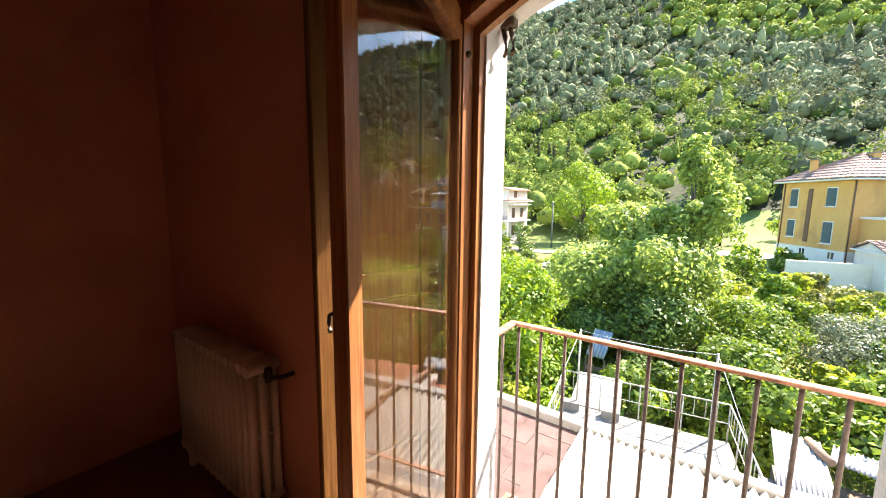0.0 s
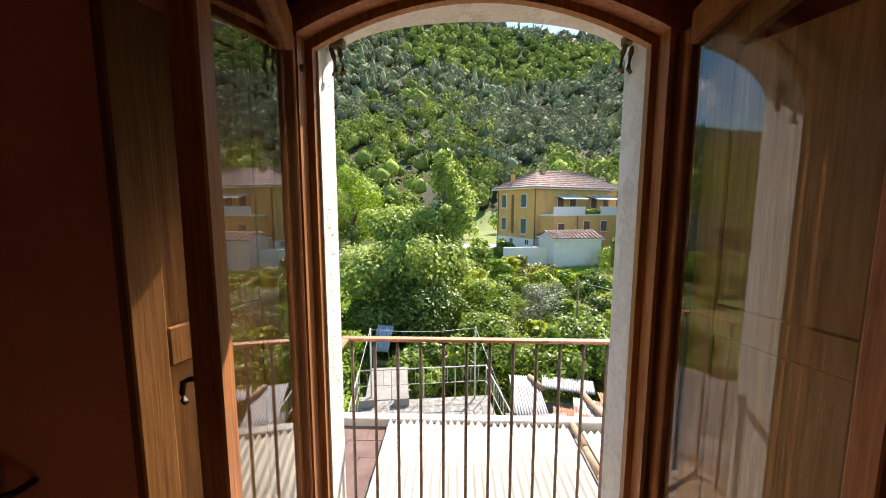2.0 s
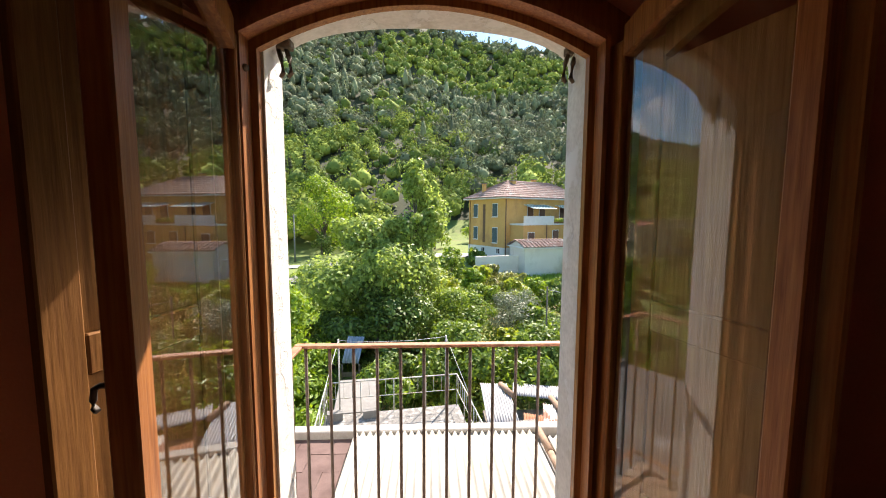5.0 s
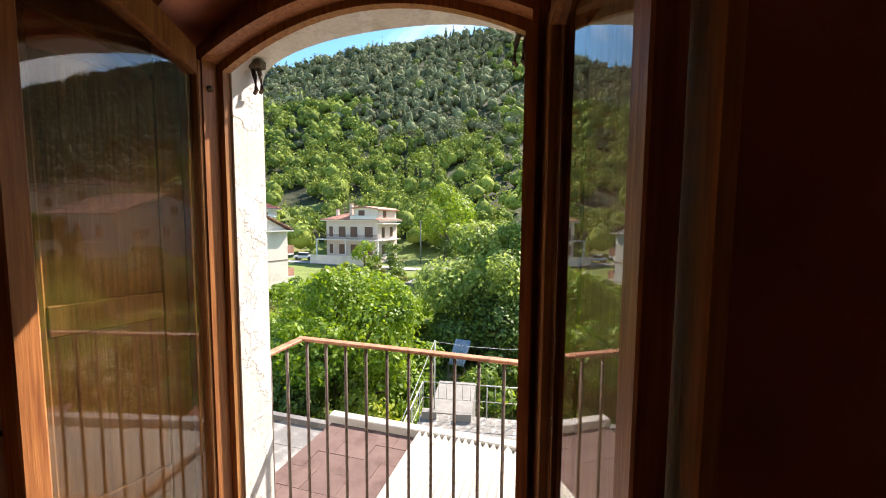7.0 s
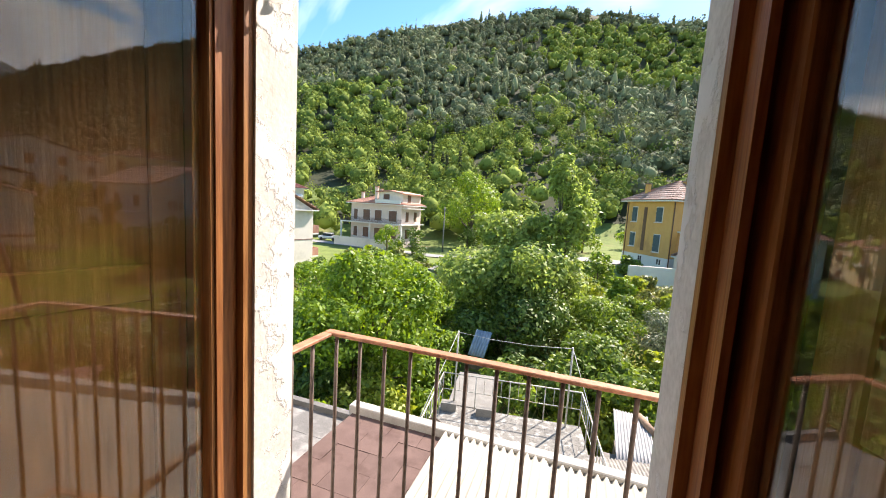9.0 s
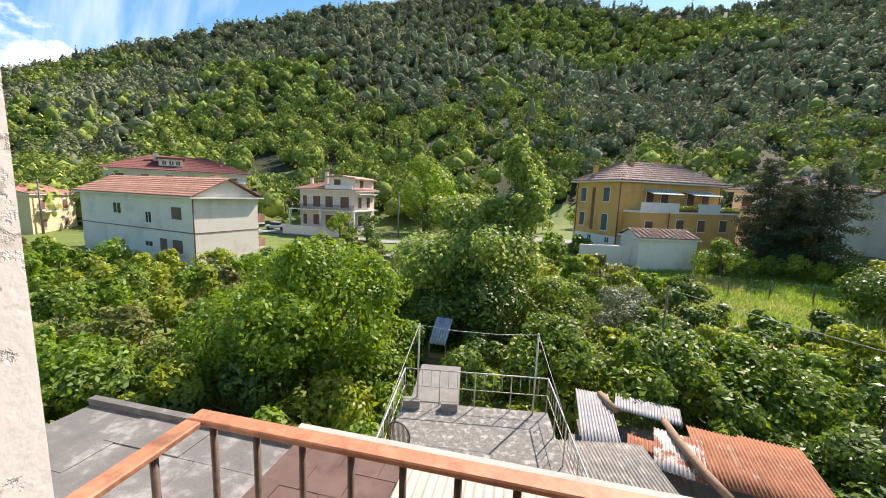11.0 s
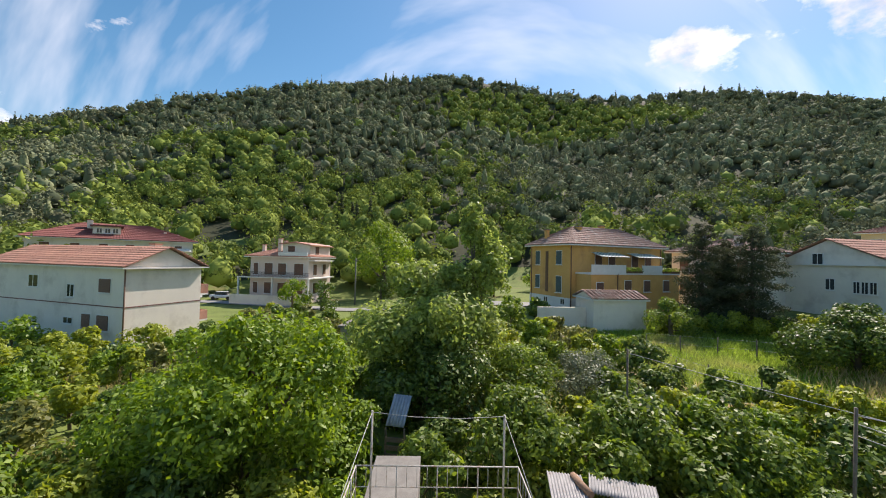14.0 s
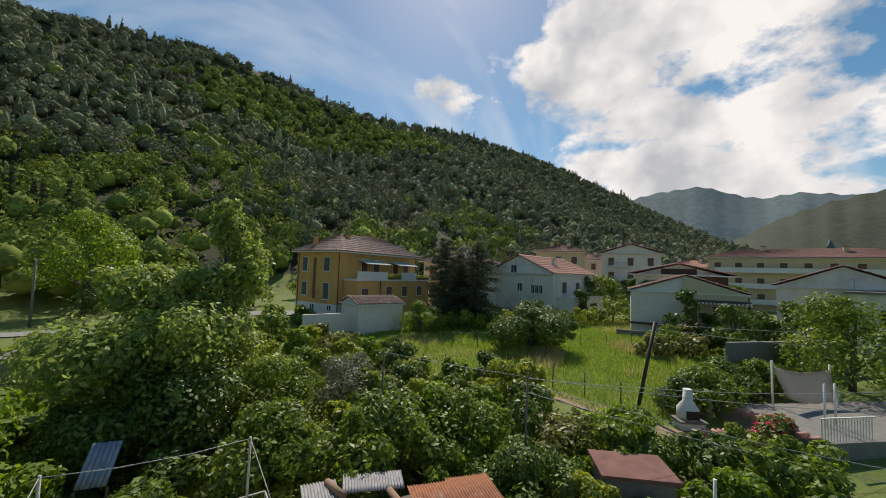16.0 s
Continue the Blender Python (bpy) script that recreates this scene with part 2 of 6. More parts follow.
M["blue_sheet"] = mat("blue_grey_sheet", (0.19, 0.245, 0.31), (0.33, 0.39, 0.46), 6, 0.55, 0.2, bump=0.2)
M["rust_sheet"] = mat("rusty_sheet", (0.2, 0.07, 0.035), (0.38, 0.17, 0.09), 5, 0.8, 0.1, bump=0.4, stain=(0.34, 0.27, 0.22), stain_scale=2.2, stain_lo=0.6, stain_hi=0.66)
M["patched_sheet"] = mat("half_rusted_sheet", (0.36, 0.33, 0.3), (0.5, 0.47, 0.43), 5, 0.7, 0.1, bump=0.4, stain=(0.24, 0.1, 0.06), stain_scale=1.7, stain_lo=0.5, stain_hi=0.54)
M["log"] = mat("weathered_log", (0.2, 0.12, 0.08), (0.36, 0.24, 0.16), 6, 0.9, bump=0.8, stretch=(1, 4, 1))
M["terracotta"] = mat("terracotta_tiles", (0.36, 0.17, 0.12), (0.52, 0.28, 0.21), 2, 0.85, bump=0.4, stain=(0.3, 0.17, 0.13), stain_scale=1.2, rnd=0.15)
M["old_tiles"] = mat("weathered_roof_tiles", (0.17, 0.105, 0.09), (0.34, 0.22, 0.18), 2, 0.9, bump=0.4, stain=(0.36, 0.31, 0.28), stain_scale=1.6, rnd=0.2)
M["brown_tiles"] = mat("dark_brown_tiles", (0.13, 0.06, 0.05), (0.24, 0.12, 0.1), 2, 0.9, rnd=0.15)
M["maroon_tiles"] = mat("maroon_roof_tiles", (0.14, 0.045, 0.04), (0.24, 0.085, 0.075), 2, 0.85, rnd=0.12)
M["dark_timber"] = mat("dark_timber_cladding", (0.05, 0.03, 0.024), (0.1, 0.06, 0.045), 5, 0.85, stretch=(1, 1, 0.3))
M["yellow"] = mat("ochre_render", (0.6, 0.32, 0.1), (0.7, 0.4, 0.14), 0.8, 0.9, bump=0.2, stain=(0.5, 0.26, 0.1), stain_scale=0.35)
M["white_wall"] = mat("white_render", (0.68, 0.62, 0.55), (0.78, 0.72, 0.64), 0.6, 0.9, bump=0.2, stain=(0.6, 0.54, 0.47), stain_scale=0.4)
M["beige_wall"] = mat("beige_render", (0.58, 0.46, 0.28), (0.66, 0.54, 0.34), 0.6, 0.9, bump=0.2)
M["pink_wall"] = mat("pale_pink_render", (0.58, 0.47, 0.42), (0.68, 0.57, 0.51), 0.6, 0.9, bump=0.2)
M["plinth"] = mat("pale_plinth", (0.6, 0.58, 0.55), (0.7, 0.68, 0.64), 0.8, 0.9)
M["shutter"] = mat("dark_green_shutter", (0.05, 0.08, 0.08), (0.09, 0.13, 0.13), 6, 0.6)
M["brown_shutter"] = mat("brown_shutter", (0.12, 0.06, 0.035), (0.2, 0.1, 0.06), 6, 0.6)
M["pane"] = mat("dark_window_pane", (0.02, 0.025, 0.03), (0.04, 0.045, 0.05), 3, 0.12, bump=0, spec=0.6)
M["trim_white"] = mat("white_trim", (0.66, 0.64, 0.61), (0.76, 0.74, 0.71), 3, 0.8, bump=0.1)
M["awning"] = mat("striped_awning", (0.5, 0.55, 0.55), (0.62, 0.66, 0.66), 3, 0.8)
M["awning_green"] = mat("awning_stripe", (0.1, 0.2, 0.17), (0.14, 0.26, 0.22), 3, 0.8)
M["cloth"] = mat("beige_sail_cloth", (0.55, 0.49, 0.42), (0.64, 0.57, 0.49), 3, 0.9)
M["bark"] = mat("grey_brown_bark", (0.07, 0.055, 0.04), (0.17, 0.14, 0.11), 8, 0.95, bump=0.8, stretch=(1, 1, 0.3), dist=0.02)
M["post"] = mat("weathered_post", (0.1, 0.08, 0.065), (0.2, 0.17, 0.14), 8, 0.9)
M["pale_metal"] = mat("pale_painted_metal", (0.36, 0.36, 0.33), (0.55, 0.54, 0.5), 15, 0.6, 0.2, stain=(0.3, 0.2, 0.14), stain_scale=10)
M["wire"] = mat("grey_wire", (0.3, 0.3, 0.3), (0.45, 0.45, 0.45), 10, 0.6)
M["asphalt"] = mat("pale_road", (0.2, 0.2, 0.2), (0.3, 0.3, 0.29), 3, 0.9)
M["car"] = mat("white_car_paint", (0.6, 0.6, 0.6), (0.68, 0.68, 0.68), 3, 0.25, bump=0)
M["soil"] = mat("dry_soil_path", (0.24, 0.17, 0.1), (0.38, 0.28, 0.18), 2, 0.95, bump=0.6, stain=(0.14, 0.16, 0.06), stain_scale=0.9)
M["ground"] = mat("meadow_ground", (0.085, 0.12, 0.025), (0.17, 0.22, 0.05), 0.5, 0.95, bump=0.6, fine=6, stain=(0.19, 0.15, 0.07), stain_scale=0.12, stain_lo=0.58, stain_hi=0.72, dist=0.05)
M["far_ridge"] = mat("green_ridge", (0.035, 0.048, 0.03), (0.075, 0.09, 0.055), 0.012, 0.95, bump=0, fine=0.12)
# dark soil, deepened so gaps between the crowns read as shade
M["shaded_forest_floor"] = mat("shaded_forest_floor", (0.018, 0.022, 0.008), (0.05, 0.06, 0.02), 0.3, 0.95, bump=0.3, fine=3)
# aerial haze is painted in as a blue-grey base colour
M["far_hill_hazed"] = mat("distant_hazed_hill", (0.1, 0.15, 0.17), (0.2, 0.25, 0.24), 0.006, 0.95, bump=0, fine=0.06)
M["walnut"] = leaf_mat("walnut_leaves", (0.08, 0.15, 0.017), (0.23, 0.34, 0.04), through=0.4)
M["fig"] = leaf_mat("fig_leaves", (0.055, 0.105, 0.018), (0.21, 0.3, 0.045), through=0.36)
M["silver"] = leaf_mat("silver_leaves", (0.12, 0.18, 0.042), (0.33, 0.42, 0.11), through=0.42)
M["olive"] = leaf_mat("olive_leaves", (0.11, 0.14, 0.08), (0.24, 0.27, 0.17), through=0.2)
M["dark_leaf"] = leaf_mat("dark_leaf_leaves", (0.04, 0.08, 0.015), (0.15, 0.23, 0.04), through=0.24)
M["conifer"] = leaf_mat("conifer_leaves", (0.04, 0.054, 0.03), (0.1, 0.115, 0.065), through=0.18, rough=0.8, spec=0.1)
M["vine"] = leaf_mat("vine_leaves", (0.14, 0.19, 0.025), (0.36, 0.41, 0.06), through=0.4)
M["dry"] = leaf_mat("dry_shrub_leaves", (0.1, 0.12, 0.03), (0.28, 0.29, 0.085), through=0.3)
M["straw"] = leaf_mat("straw_leaves", (0.3, 0.25, 0.1), (0.55, 0.47, 0.22), through=0.3)
M["wood_green"] = leaf_mat("wood_green_leaves", (0.11, 0.16, 0.038), (0.31, 0.37, 0.09), patch=(0.09, 0.14, 0.04), patch_scale=0.05, through=0.12, rough=0.9, spec=0.05, patch_lo=0.42, patch_hi=0.72)
# grey-green leaves, tinted greyer and bluer to carry the slope's haze
M["wood_dark_hazed"] = leaf_mat("wood_dark_hazed_leaves", (0.1, 0.125, 0.075), (0.27, 0.3, 0.18), patch=(0.13, 0.135, 0.09), patch_scale=0.05, through=0.08, rough=0.9, spec=0.05, patch_lo=0.42, patch_hi=0.72)
M["grass"] = leaf_mat("grass_leaves", (0.16, 0.25, 0.045), (0.3, 0.42, 0.09), patch=(0.48, 0.42, 0.2), patch_scale=0.09, through=0.35, patch_lo=0.57, patch_hi=0.75, rough=0.8, spec=0.1)
M["flower"] = leaf_mat("red_blossom", (0.45, 0.03, 0.05), (0.62, 0.08, 0.1))

def add_flakes(m, scale, lo, hi, depth, colour):
    """Raised flakes with sharp rims: a stepped noise lifts and tints the old coat."""
    nt = m.node_tree
    N, L = nt.nodes.new, nt.links.new
    b = nt.nodes["Principled BSDF"]
    tc = N("ShaderNodeTexCoord")
    n = N("ShaderNodeTexNoise")
    n.inputs["Scale"].default_value, n.inputs["Detail"].default_value, n.inputs["Roughness"].default_value = scale, 9, 0.68
    L(tc.outputs["Object"], n.inputs["Vector"])
    r = N("ShaderNodeValToRGB")
    r.color_ramp.elements[0].position, r.color_ramp.elements[1].position = lo, hi
    L(n.outputs["Fac"], r.inputs["Fac"])
    mm = N("ShaderNodeMix")
    mm.data_type = "RGBA"
    L(r.outputs["Color"], mm.inputs["Factor"])
    L(b.inputs["Base Color"].links[0].from_socket, mm.inputs["A"])
    mm.inputs["B"].default_value = (*colour, 1)
    L(mm.outputs["Result"], b.inputs["Base Color"])
    bp = N("ShaderNodeBump")
    bp.inputs["Strength"].default_value, bp.inputs["Distance"].default_value = 1.0, depth
    L(r.outputs["Color"], bp.inputs["Height"])
    L(b.inputs["Normal"].links[0].from_socket, bp.inputs["Normal"])
    L(bp.outputs[0], b.inputs["Normal"])


add_flakes(M["white_plaster"], 4.0, 0.53, 0.56, 0.0022, (0.73, 0.71, 0.68))


# ---- mesh helpers ----
def box(bm, x0, x1, y0, y1, z0, z1, m=None, bevel=0.0):
    vs = [Vector((x, y, z)) for z in (z0, z1) for y in (y0, y1) for x in (x0, x1)]
    if m is not None:
        vs = [m @ v for v in vs]
    vs = [bm.verts.new(v) for v in vs]
    fs = [bm.faces.new([vs[i] for i in f]) for f in ((0, 2, 3, 1), (4, 5, 7, 6), (0, 1, 5, 4), (2, 6, 7, 3), (0, 4, 6, 2), (1, 3, 7, 5))]
    if bevel:
        es = list({e for f in fs for e in f.edges})
        bmesh.ops.bevel(bm, geom=es, offset=bevel, segments=1, affect="EDGES")
    return bm


def tube(bm, pts, radii, sides=8):
    rings = []
    for i, p in enumerate(pts):
        p = Vector(p)
        d = (Vector(pts[min(i + 1, len(pts) - 1)]) - Vector(pts[max(i - 1, 0)])).normalized()
        q = d.to_track_quat("Z", "Y")
        r = radii[i] if isinstance(radii, (list, tuple)) else radii
        rings.append([bm.verts.new(p + q @ Vector((r * math.cos(2 * math.pi * k / sides), r * math.sin(2 * math.pi * k / sides), 0))) for k in range(sides)])
    for a, b in zip(rings, rings[1:]):
        for k in range(sides):
            f = bm.faces.new((a[k], a[(k + 1) % sides], b[(k + 1) % sides], b[k]))
            f.smooth = True
    bm.faces.new(rings[0][::-1])
    bm.faces.new(rings[-1])
    return bm


def mesh_of(bm, name, material):
    bmesh.ops.recalc_face_normals(bm, faces=bm.faces)
    me = bpy.data.meshes.new(name)
    bm.to_mesh(me)
    bm.free()
    me.materials.append(M[material])
    return me


def part(name, bm, material, parent=None, label="", m=None):
    me = mesh_of(bm, name, material) if isinstance(bm, bmesh.types.BMesh) else bm
    ob = new(name, me)
    if parent is not None:
        ob.parent = parent
    if m is not None:
        ob.matrix_basis = m
    if label:
        tagged(ob, label)
    return ob


def thing(name, label, category, group="", kind="", m=None):
    ob = new(name)
    ob.empty_display_size = 0.1
    if m is not None:
        ob.matrix_basis = m
    return tagged(ob, label, category, group, kind)


def box_part(name, dims, material, parent, label="", m=None, bevel=0.0):
    return part(name, box(bmesh.new(), *dims, bevel=bevel), material, parent, label, m)


def raw_mesh(name, co, faces, material, smooth=False):
    """A mesh from arrays: co (n,3), faces (m,3) or (m,4)."""
    me = bpy.data.meshes.new(name)
    k = faces.shape[1]
    me.vertices.add(len(co))
    me.vertices.foreach_set("co", np.ascontiguousarray(co, dtype=np.float32).ravel())
    me.loops.add(faces.size)
    me.loops.foreach_set("vertex_index", np.ascontiguousarray(faces, dtype=np.int32).ravel())
    me.polygons.add(len(faces))
    me.polygons.foreach_set("loop_start", np.arange(0, faces.size, k, dtype=np.int32))
    me.update(calc_edges=True)
    if smooth:
        me.polygons.foreach_set("use_smooth", np.ones(len(faces), dtype=bool))
    me.materials.append(M[material])
    return me


rng = np.random.default_rng(7)


def leaf_quads(p, nrm, length, width):
    """Rhombic leaves at points p, facing roughly along nrm."""
    n = len(p)
    nrm = nrm / (np.linalg.norm(nrm, axis=1, keepdims=True) + 1e-9)
    t = np.cross(nrm, rng.normal(size=(n, 3)))
    t /= np.linalg.norm(t, axis=1, keepdims=True) + 1e-9
    b = np.cross(nrm, t)
    s = rng.uniform(0.65, 1.3, (n, 1))
    l, w = length * s, width * s
    co = np.stack((p - t * l * 0.5, p + b * w * 0.5 + nrm * l * 0.06, p + t * l * 0.5, p - b * w * 0.5 + nrm * l * 0.06), axis=1).reshape(-1, 3)
    return co, np.arange(4 * n).reshape(-1, 4)


def crown_mesh(name, lobes, count, length, width, material, up=0.35, shell=0.55):
    """Leaves over lobes (x, y, z, rx, rz), thicker towards the outside, with gaps."""
    lobes = np.array(lobes, float)
    area = lobes[:, 3] ** 1.6
    pick = rng.choice(len(lobes), count, p=area / area.sum())
    d = rng.normal(size=(count, 3))
    d /= np.linalg.norm(d, axis=1, keepdims=True)
    rr = shell + (1.08 - shell) * rng.random((count, 1)) ** 0.7
    sc = np.stack((lobes[pick, 3], lobes[pick, 3], lobes[pick, 4]), axis=1)
    p = lobes[pick, :3] + d * sc * rr
    nrm = d + rng.normal(size=(count, 3)) * 0.55 + np.array((0, 0, up))
    co, f = leaf_quads(p, nrm, length, width)
    return raw_mesh(name, co, f, material)


# ---- ground ----
SKY_AZ = [-180, -110, -75, -62, -54, -43, -29, -15, -7, -1, 4, 11, 18, 24, 29, 37, 45, 53, 59.5, 65, 75, 95, 120, 180]
SKY_EL = [3, 4, 6.5, 9.3, 13.4, 18.4, 23.0, 25.3, 26.1, 25.6, 24.6, 22.9, 21.8, 21.2, 20.7, 18.5, 15.3, 11.0, 7.3, 4.5, 1.5, 1.0, 1.0, 3]


def smooth_step(a, b, x):
    t = np.clip((x - a) / (b - a), 0, 1)
    return t * t * (3 - 2 * t)


def ground_z(x, y):
    x, y = np.asarray(x, float), np.asarray(y, float)
    r = np.hypot(x, y)
    az = np.degrees(np.arctan2(x, y))
    el = np.interp(az, SKY_AZ, SKY_EL)
    base = -6.6 + 0.055 * smooth_step(-22, 8, az) * (1 - smooth_step(70, 120, az)) * np.clip(r - 12, 0, 55)
    r0 = 82 + 70 * smooth_step(20, 65, az)
    rr = 400 + 260 * smooth_step(10, 65, az) + 120 * smooth_step(-25, -70, az)
    top = rr * np.tan(np.radians(el))
    u = np.clip((r - r0) / (rr - r0), 0, 1)
    bumps = 6.0 * np.sin(x * 0.021 + 1.0) * np.sin(y * 0.017) * u * (1 - u) * 4
    hill = (top - base) * (0.72 * u ** 1.1 + 0.28 * u * u) + bumps
    back = smooth_step(0, 500, r - rr)
    return (base + hill) * (1 - back) + back * -40.0


def build_ground():
    azs = np.radians(np.linspace(-180, 180, 361)[:-1])
    rs = np.concatenate((np.linspace(0.5, 60, 36), np.linspace(64, 700, 90), [760, 840, 950, 1200, 1800, 2600, 3800]))
    A, R = np.meshgrid(azs, rs)
    x, y = R * np.sin(A), R * np.cos(A)
    z = ground_z(x, y)
    co = np.stack((x, y, z), axis=-1).reshape(-1, 3)
    nr, na = A.shape
    i, j = np.meshgrid(np.arange(nr - 1), np.arange(na), indexing="ij")
    j2 = (j + 1) % na
    f = np.stack((i * na + j, (i + 1) * na + j, (i + 1) * na + j2, i * na + j2), axis=-1).reshape(-1, 4)[:, ::-1]
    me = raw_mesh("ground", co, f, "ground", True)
    me.materials.append(M["shaded_forest_floor"])
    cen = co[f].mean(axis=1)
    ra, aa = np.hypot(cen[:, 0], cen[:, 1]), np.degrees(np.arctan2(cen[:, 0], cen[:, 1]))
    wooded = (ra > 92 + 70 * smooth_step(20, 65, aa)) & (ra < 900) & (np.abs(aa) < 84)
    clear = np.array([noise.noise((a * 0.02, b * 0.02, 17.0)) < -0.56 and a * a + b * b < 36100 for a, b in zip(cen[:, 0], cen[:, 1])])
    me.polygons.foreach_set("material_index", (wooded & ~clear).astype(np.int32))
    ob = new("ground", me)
    tagged(ob, "green sloping valley ground rising into a hillside", "ground", kind="structure")
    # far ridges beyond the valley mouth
    for k, (dist, pts, lab) in enumerate(((1500, ((44, 6), (52, 10.5), (57, 11.6), (62, 12.0), (66, 10.4), (68, 9.9), (71, 10.3), (75, 9.6), (82, 8), (100, 5), (115, 2)), "distant green mountain ridge with haze mixed into its colour"), (1150, ((60, 1), (65, 5), (69, 7.4), (73, 8.9), (77, 9.8), (83, 10.6), (95, 10), (115, 5)), "nearer green ridge across the valley"))):
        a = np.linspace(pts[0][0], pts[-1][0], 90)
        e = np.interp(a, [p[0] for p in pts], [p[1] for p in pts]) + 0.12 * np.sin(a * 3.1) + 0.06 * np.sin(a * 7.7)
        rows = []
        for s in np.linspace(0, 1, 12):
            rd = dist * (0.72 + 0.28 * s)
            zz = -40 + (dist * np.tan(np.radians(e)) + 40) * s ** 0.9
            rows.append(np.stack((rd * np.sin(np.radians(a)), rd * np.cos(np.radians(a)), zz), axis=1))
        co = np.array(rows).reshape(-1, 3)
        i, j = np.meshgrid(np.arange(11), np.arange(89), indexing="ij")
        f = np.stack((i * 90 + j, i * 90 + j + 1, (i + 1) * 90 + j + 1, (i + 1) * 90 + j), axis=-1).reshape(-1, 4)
        tagged(new("backdrop", raw_mesh("backdrop", co, f, "far_ridge" if k else "far_hill_hazed", True)), lab, "hill", kind="structure")


build_ground()


# ---- hillside woods ----
def build_woods():
    def scatter(n, lo, hi, rmin_add):
        az = rng.uniform(lo, hi, n)
        r = np.sqrt(rng.uniform(84 ** 2, 640 ** 2, n))
        rr = 400 + 260 * smooth_step(10, 65, az) + 120 * smooth_step(-25, -70, az)
        r0 = 82 + 70 * smooth_step(20, 65, az) + rmin_add
        keep = (r < rr + 12) & (r > r0)
        az, r = np.radians(az[keep]), r[keep]
        return r * np.sin(az), r * np.cos(az), r

    ico = bmesh.new()
    bmesh.ops.create_icosphere(ico, subdivisions=1, radius=1.0)
    ball = np.array([v.co[:] for v in ico.verts])
    ball_faces = np.array([[v.index for v in f.verts] for f in ico.faces])
    ico.free()

    def crowns(x, y, r, spike, name, material, label, q, solid, leaf):
        """Each tree is a lumpy closed crown with a loose skin of leaf sprays."""
        n = len(x)
        rad = rng.uniform(2.1, 4.6, n) * (0.85 + 0.3 * rng.random(n))
        ht = rad * rng.uniform(0.95, 1.35, n) * np.where(spike, 1.6, 1.0)
        wide = rad * np.where(spike, 0.66, 1.0)
        z = ground_z(x, y)
        nv = len(ball)
        core = ball[None] * (solid + 0.12 * rng.random((n, nv)))[:, :, None]

        def place(loc):
            taper = np.where(spike[:, None], np.clip(0.8 - 0.6 * loc[:, :, 2], 0.12, 1.2), 1.0)
            low = np.where(loc[:, :, 2] < 0, 0.6, 1.0)
            px = x[:, None] + loc[:, :, 0] * wide[:, None] * taper
            py = y[:, None] + loc[:, :, 1] * wide[:, None] * taper
            pz = z[:, None] + 0.55 * ht[:, None] + loc[:, :, 2] * ht[:, None] * low
            return np.stack((px, py, pz), axis=2).reshape(-1, 3)

        f = (ball_faces[None] + (np.arange(n) * nv)[:, None, None]).reshape(-1, 3)
        tagged(new(name, raw_mesh(name, place(core), f, material)), label, "woods", kind="stuff")
        # sprays gathered in three to five lobes on each crown
        lob = rng.normal(size=(n, 5, 3)) * 0.42
        lob[:, :, 2] = np.abs(lob[:, :, 2]) * 0.8
        k = rng.integers(0, 5, (n, q))
        d = rng.normal(size=(n, q, 3))
        d[:, :, 2] = np.abs(d[:, :, 2]) * 1.1 - 0.3
        d /= np.linalg.norm(d, axis=2, keepdims=True)
        loc = np.take_along_axis(lob, k[:, :, None].repeat(3, 2), axis=1) * 0.8 + d * (0.5 + 0.2 * rng.random((n, q, 1)))
        p = place(loc)
        ls = ((leaf * wide + 0.0012 * r)[:, None] * rng.uniform(0.6, 1.35, (n, q))).reshape(-1, 1)
        co, f = leaf_quads(p, (d + 0.3 * rng.normal(size=d.shape)).reshape(-1, 3), ls, ls * 0.8)
        tagged(new(name + "_sprays", raw_mesh(name, co, f, material)), label.replace("woods", "leaf sprays of the woods"), "woods", kind="stuff")

    # zones: bright broadleaf low and in gullies, dark oak and pine above and towards the valley mouth
    x, y, r = scatter(23000, -78, 82, 0)
    zone = np.array([noise.noise((a * 0.011, b * 0.011, 3.0)) + 0.5 * noise.noise((a * 0.035, b * 0.035, 9.0)) for a, b in zip(x, y)])
    low = np.clip((r - 90) / 260, 0, 1)
    az = np.degrees(np.arctan2(x, y))
    rr = 400 + 260 * smooth_step(10, 65, az) + 120 * smooth_step(-25, -70, az)
    crest = smooth_step(0.66, 0.76, r / rr) * (1 - smooth_step(0.9, 0.97, r / rr)) * smooth_step(-12, -2, az) * (1 - smooth_step(22, 34, az))
    gap = np.array([noise.noise((a * 0.02, b * 0.02, 17.0)) for a, b in zip(x, y)])
    keep = (gap > -0.56) | (r > 190)
    keep &= rng.random(len(x)) < np.where(r > 300, 0.82, 1.0)
    lean = 0.45 * smooth_step(-5, 30, az) - 0.3 * smooth_step(-15, -50, az) - 1.3 * crest
    dark = zone + (low - 0.42) * 1.1 + lean + rng.normal(size=len(x)) * 0.16 > 0
    spike = rng.random(len(x)) < np.where(dark, 0.13, 0.015)
    for sel, mt, nm, lab in ((~dark & keep, "wood_green", "hillside_broadleaf_woods", "bright green broadleaf woods covering the hillside"), (dark & keep, "wood_dark_hazed", "hillside_dark_woods", "dark green oak and pine woods on the slope")):
        for part_of, q, solid, leaf in ((sel & (r < 200), 110, 0.58, 0.17), (sel & (r >= 200), 40, 0.74, 0.27)):
            crowns(x[part_of], y[part_of], r[part_of], spike[part_of], nm, mt, lab, q, solid, leaf)


build_woods()


# ---- the house: room, wall with arched opening ----
XL, XR = -0.566, 0.453          # outer reveal
FL, FR = -0.574, 0.453        # inner edge of the door frame
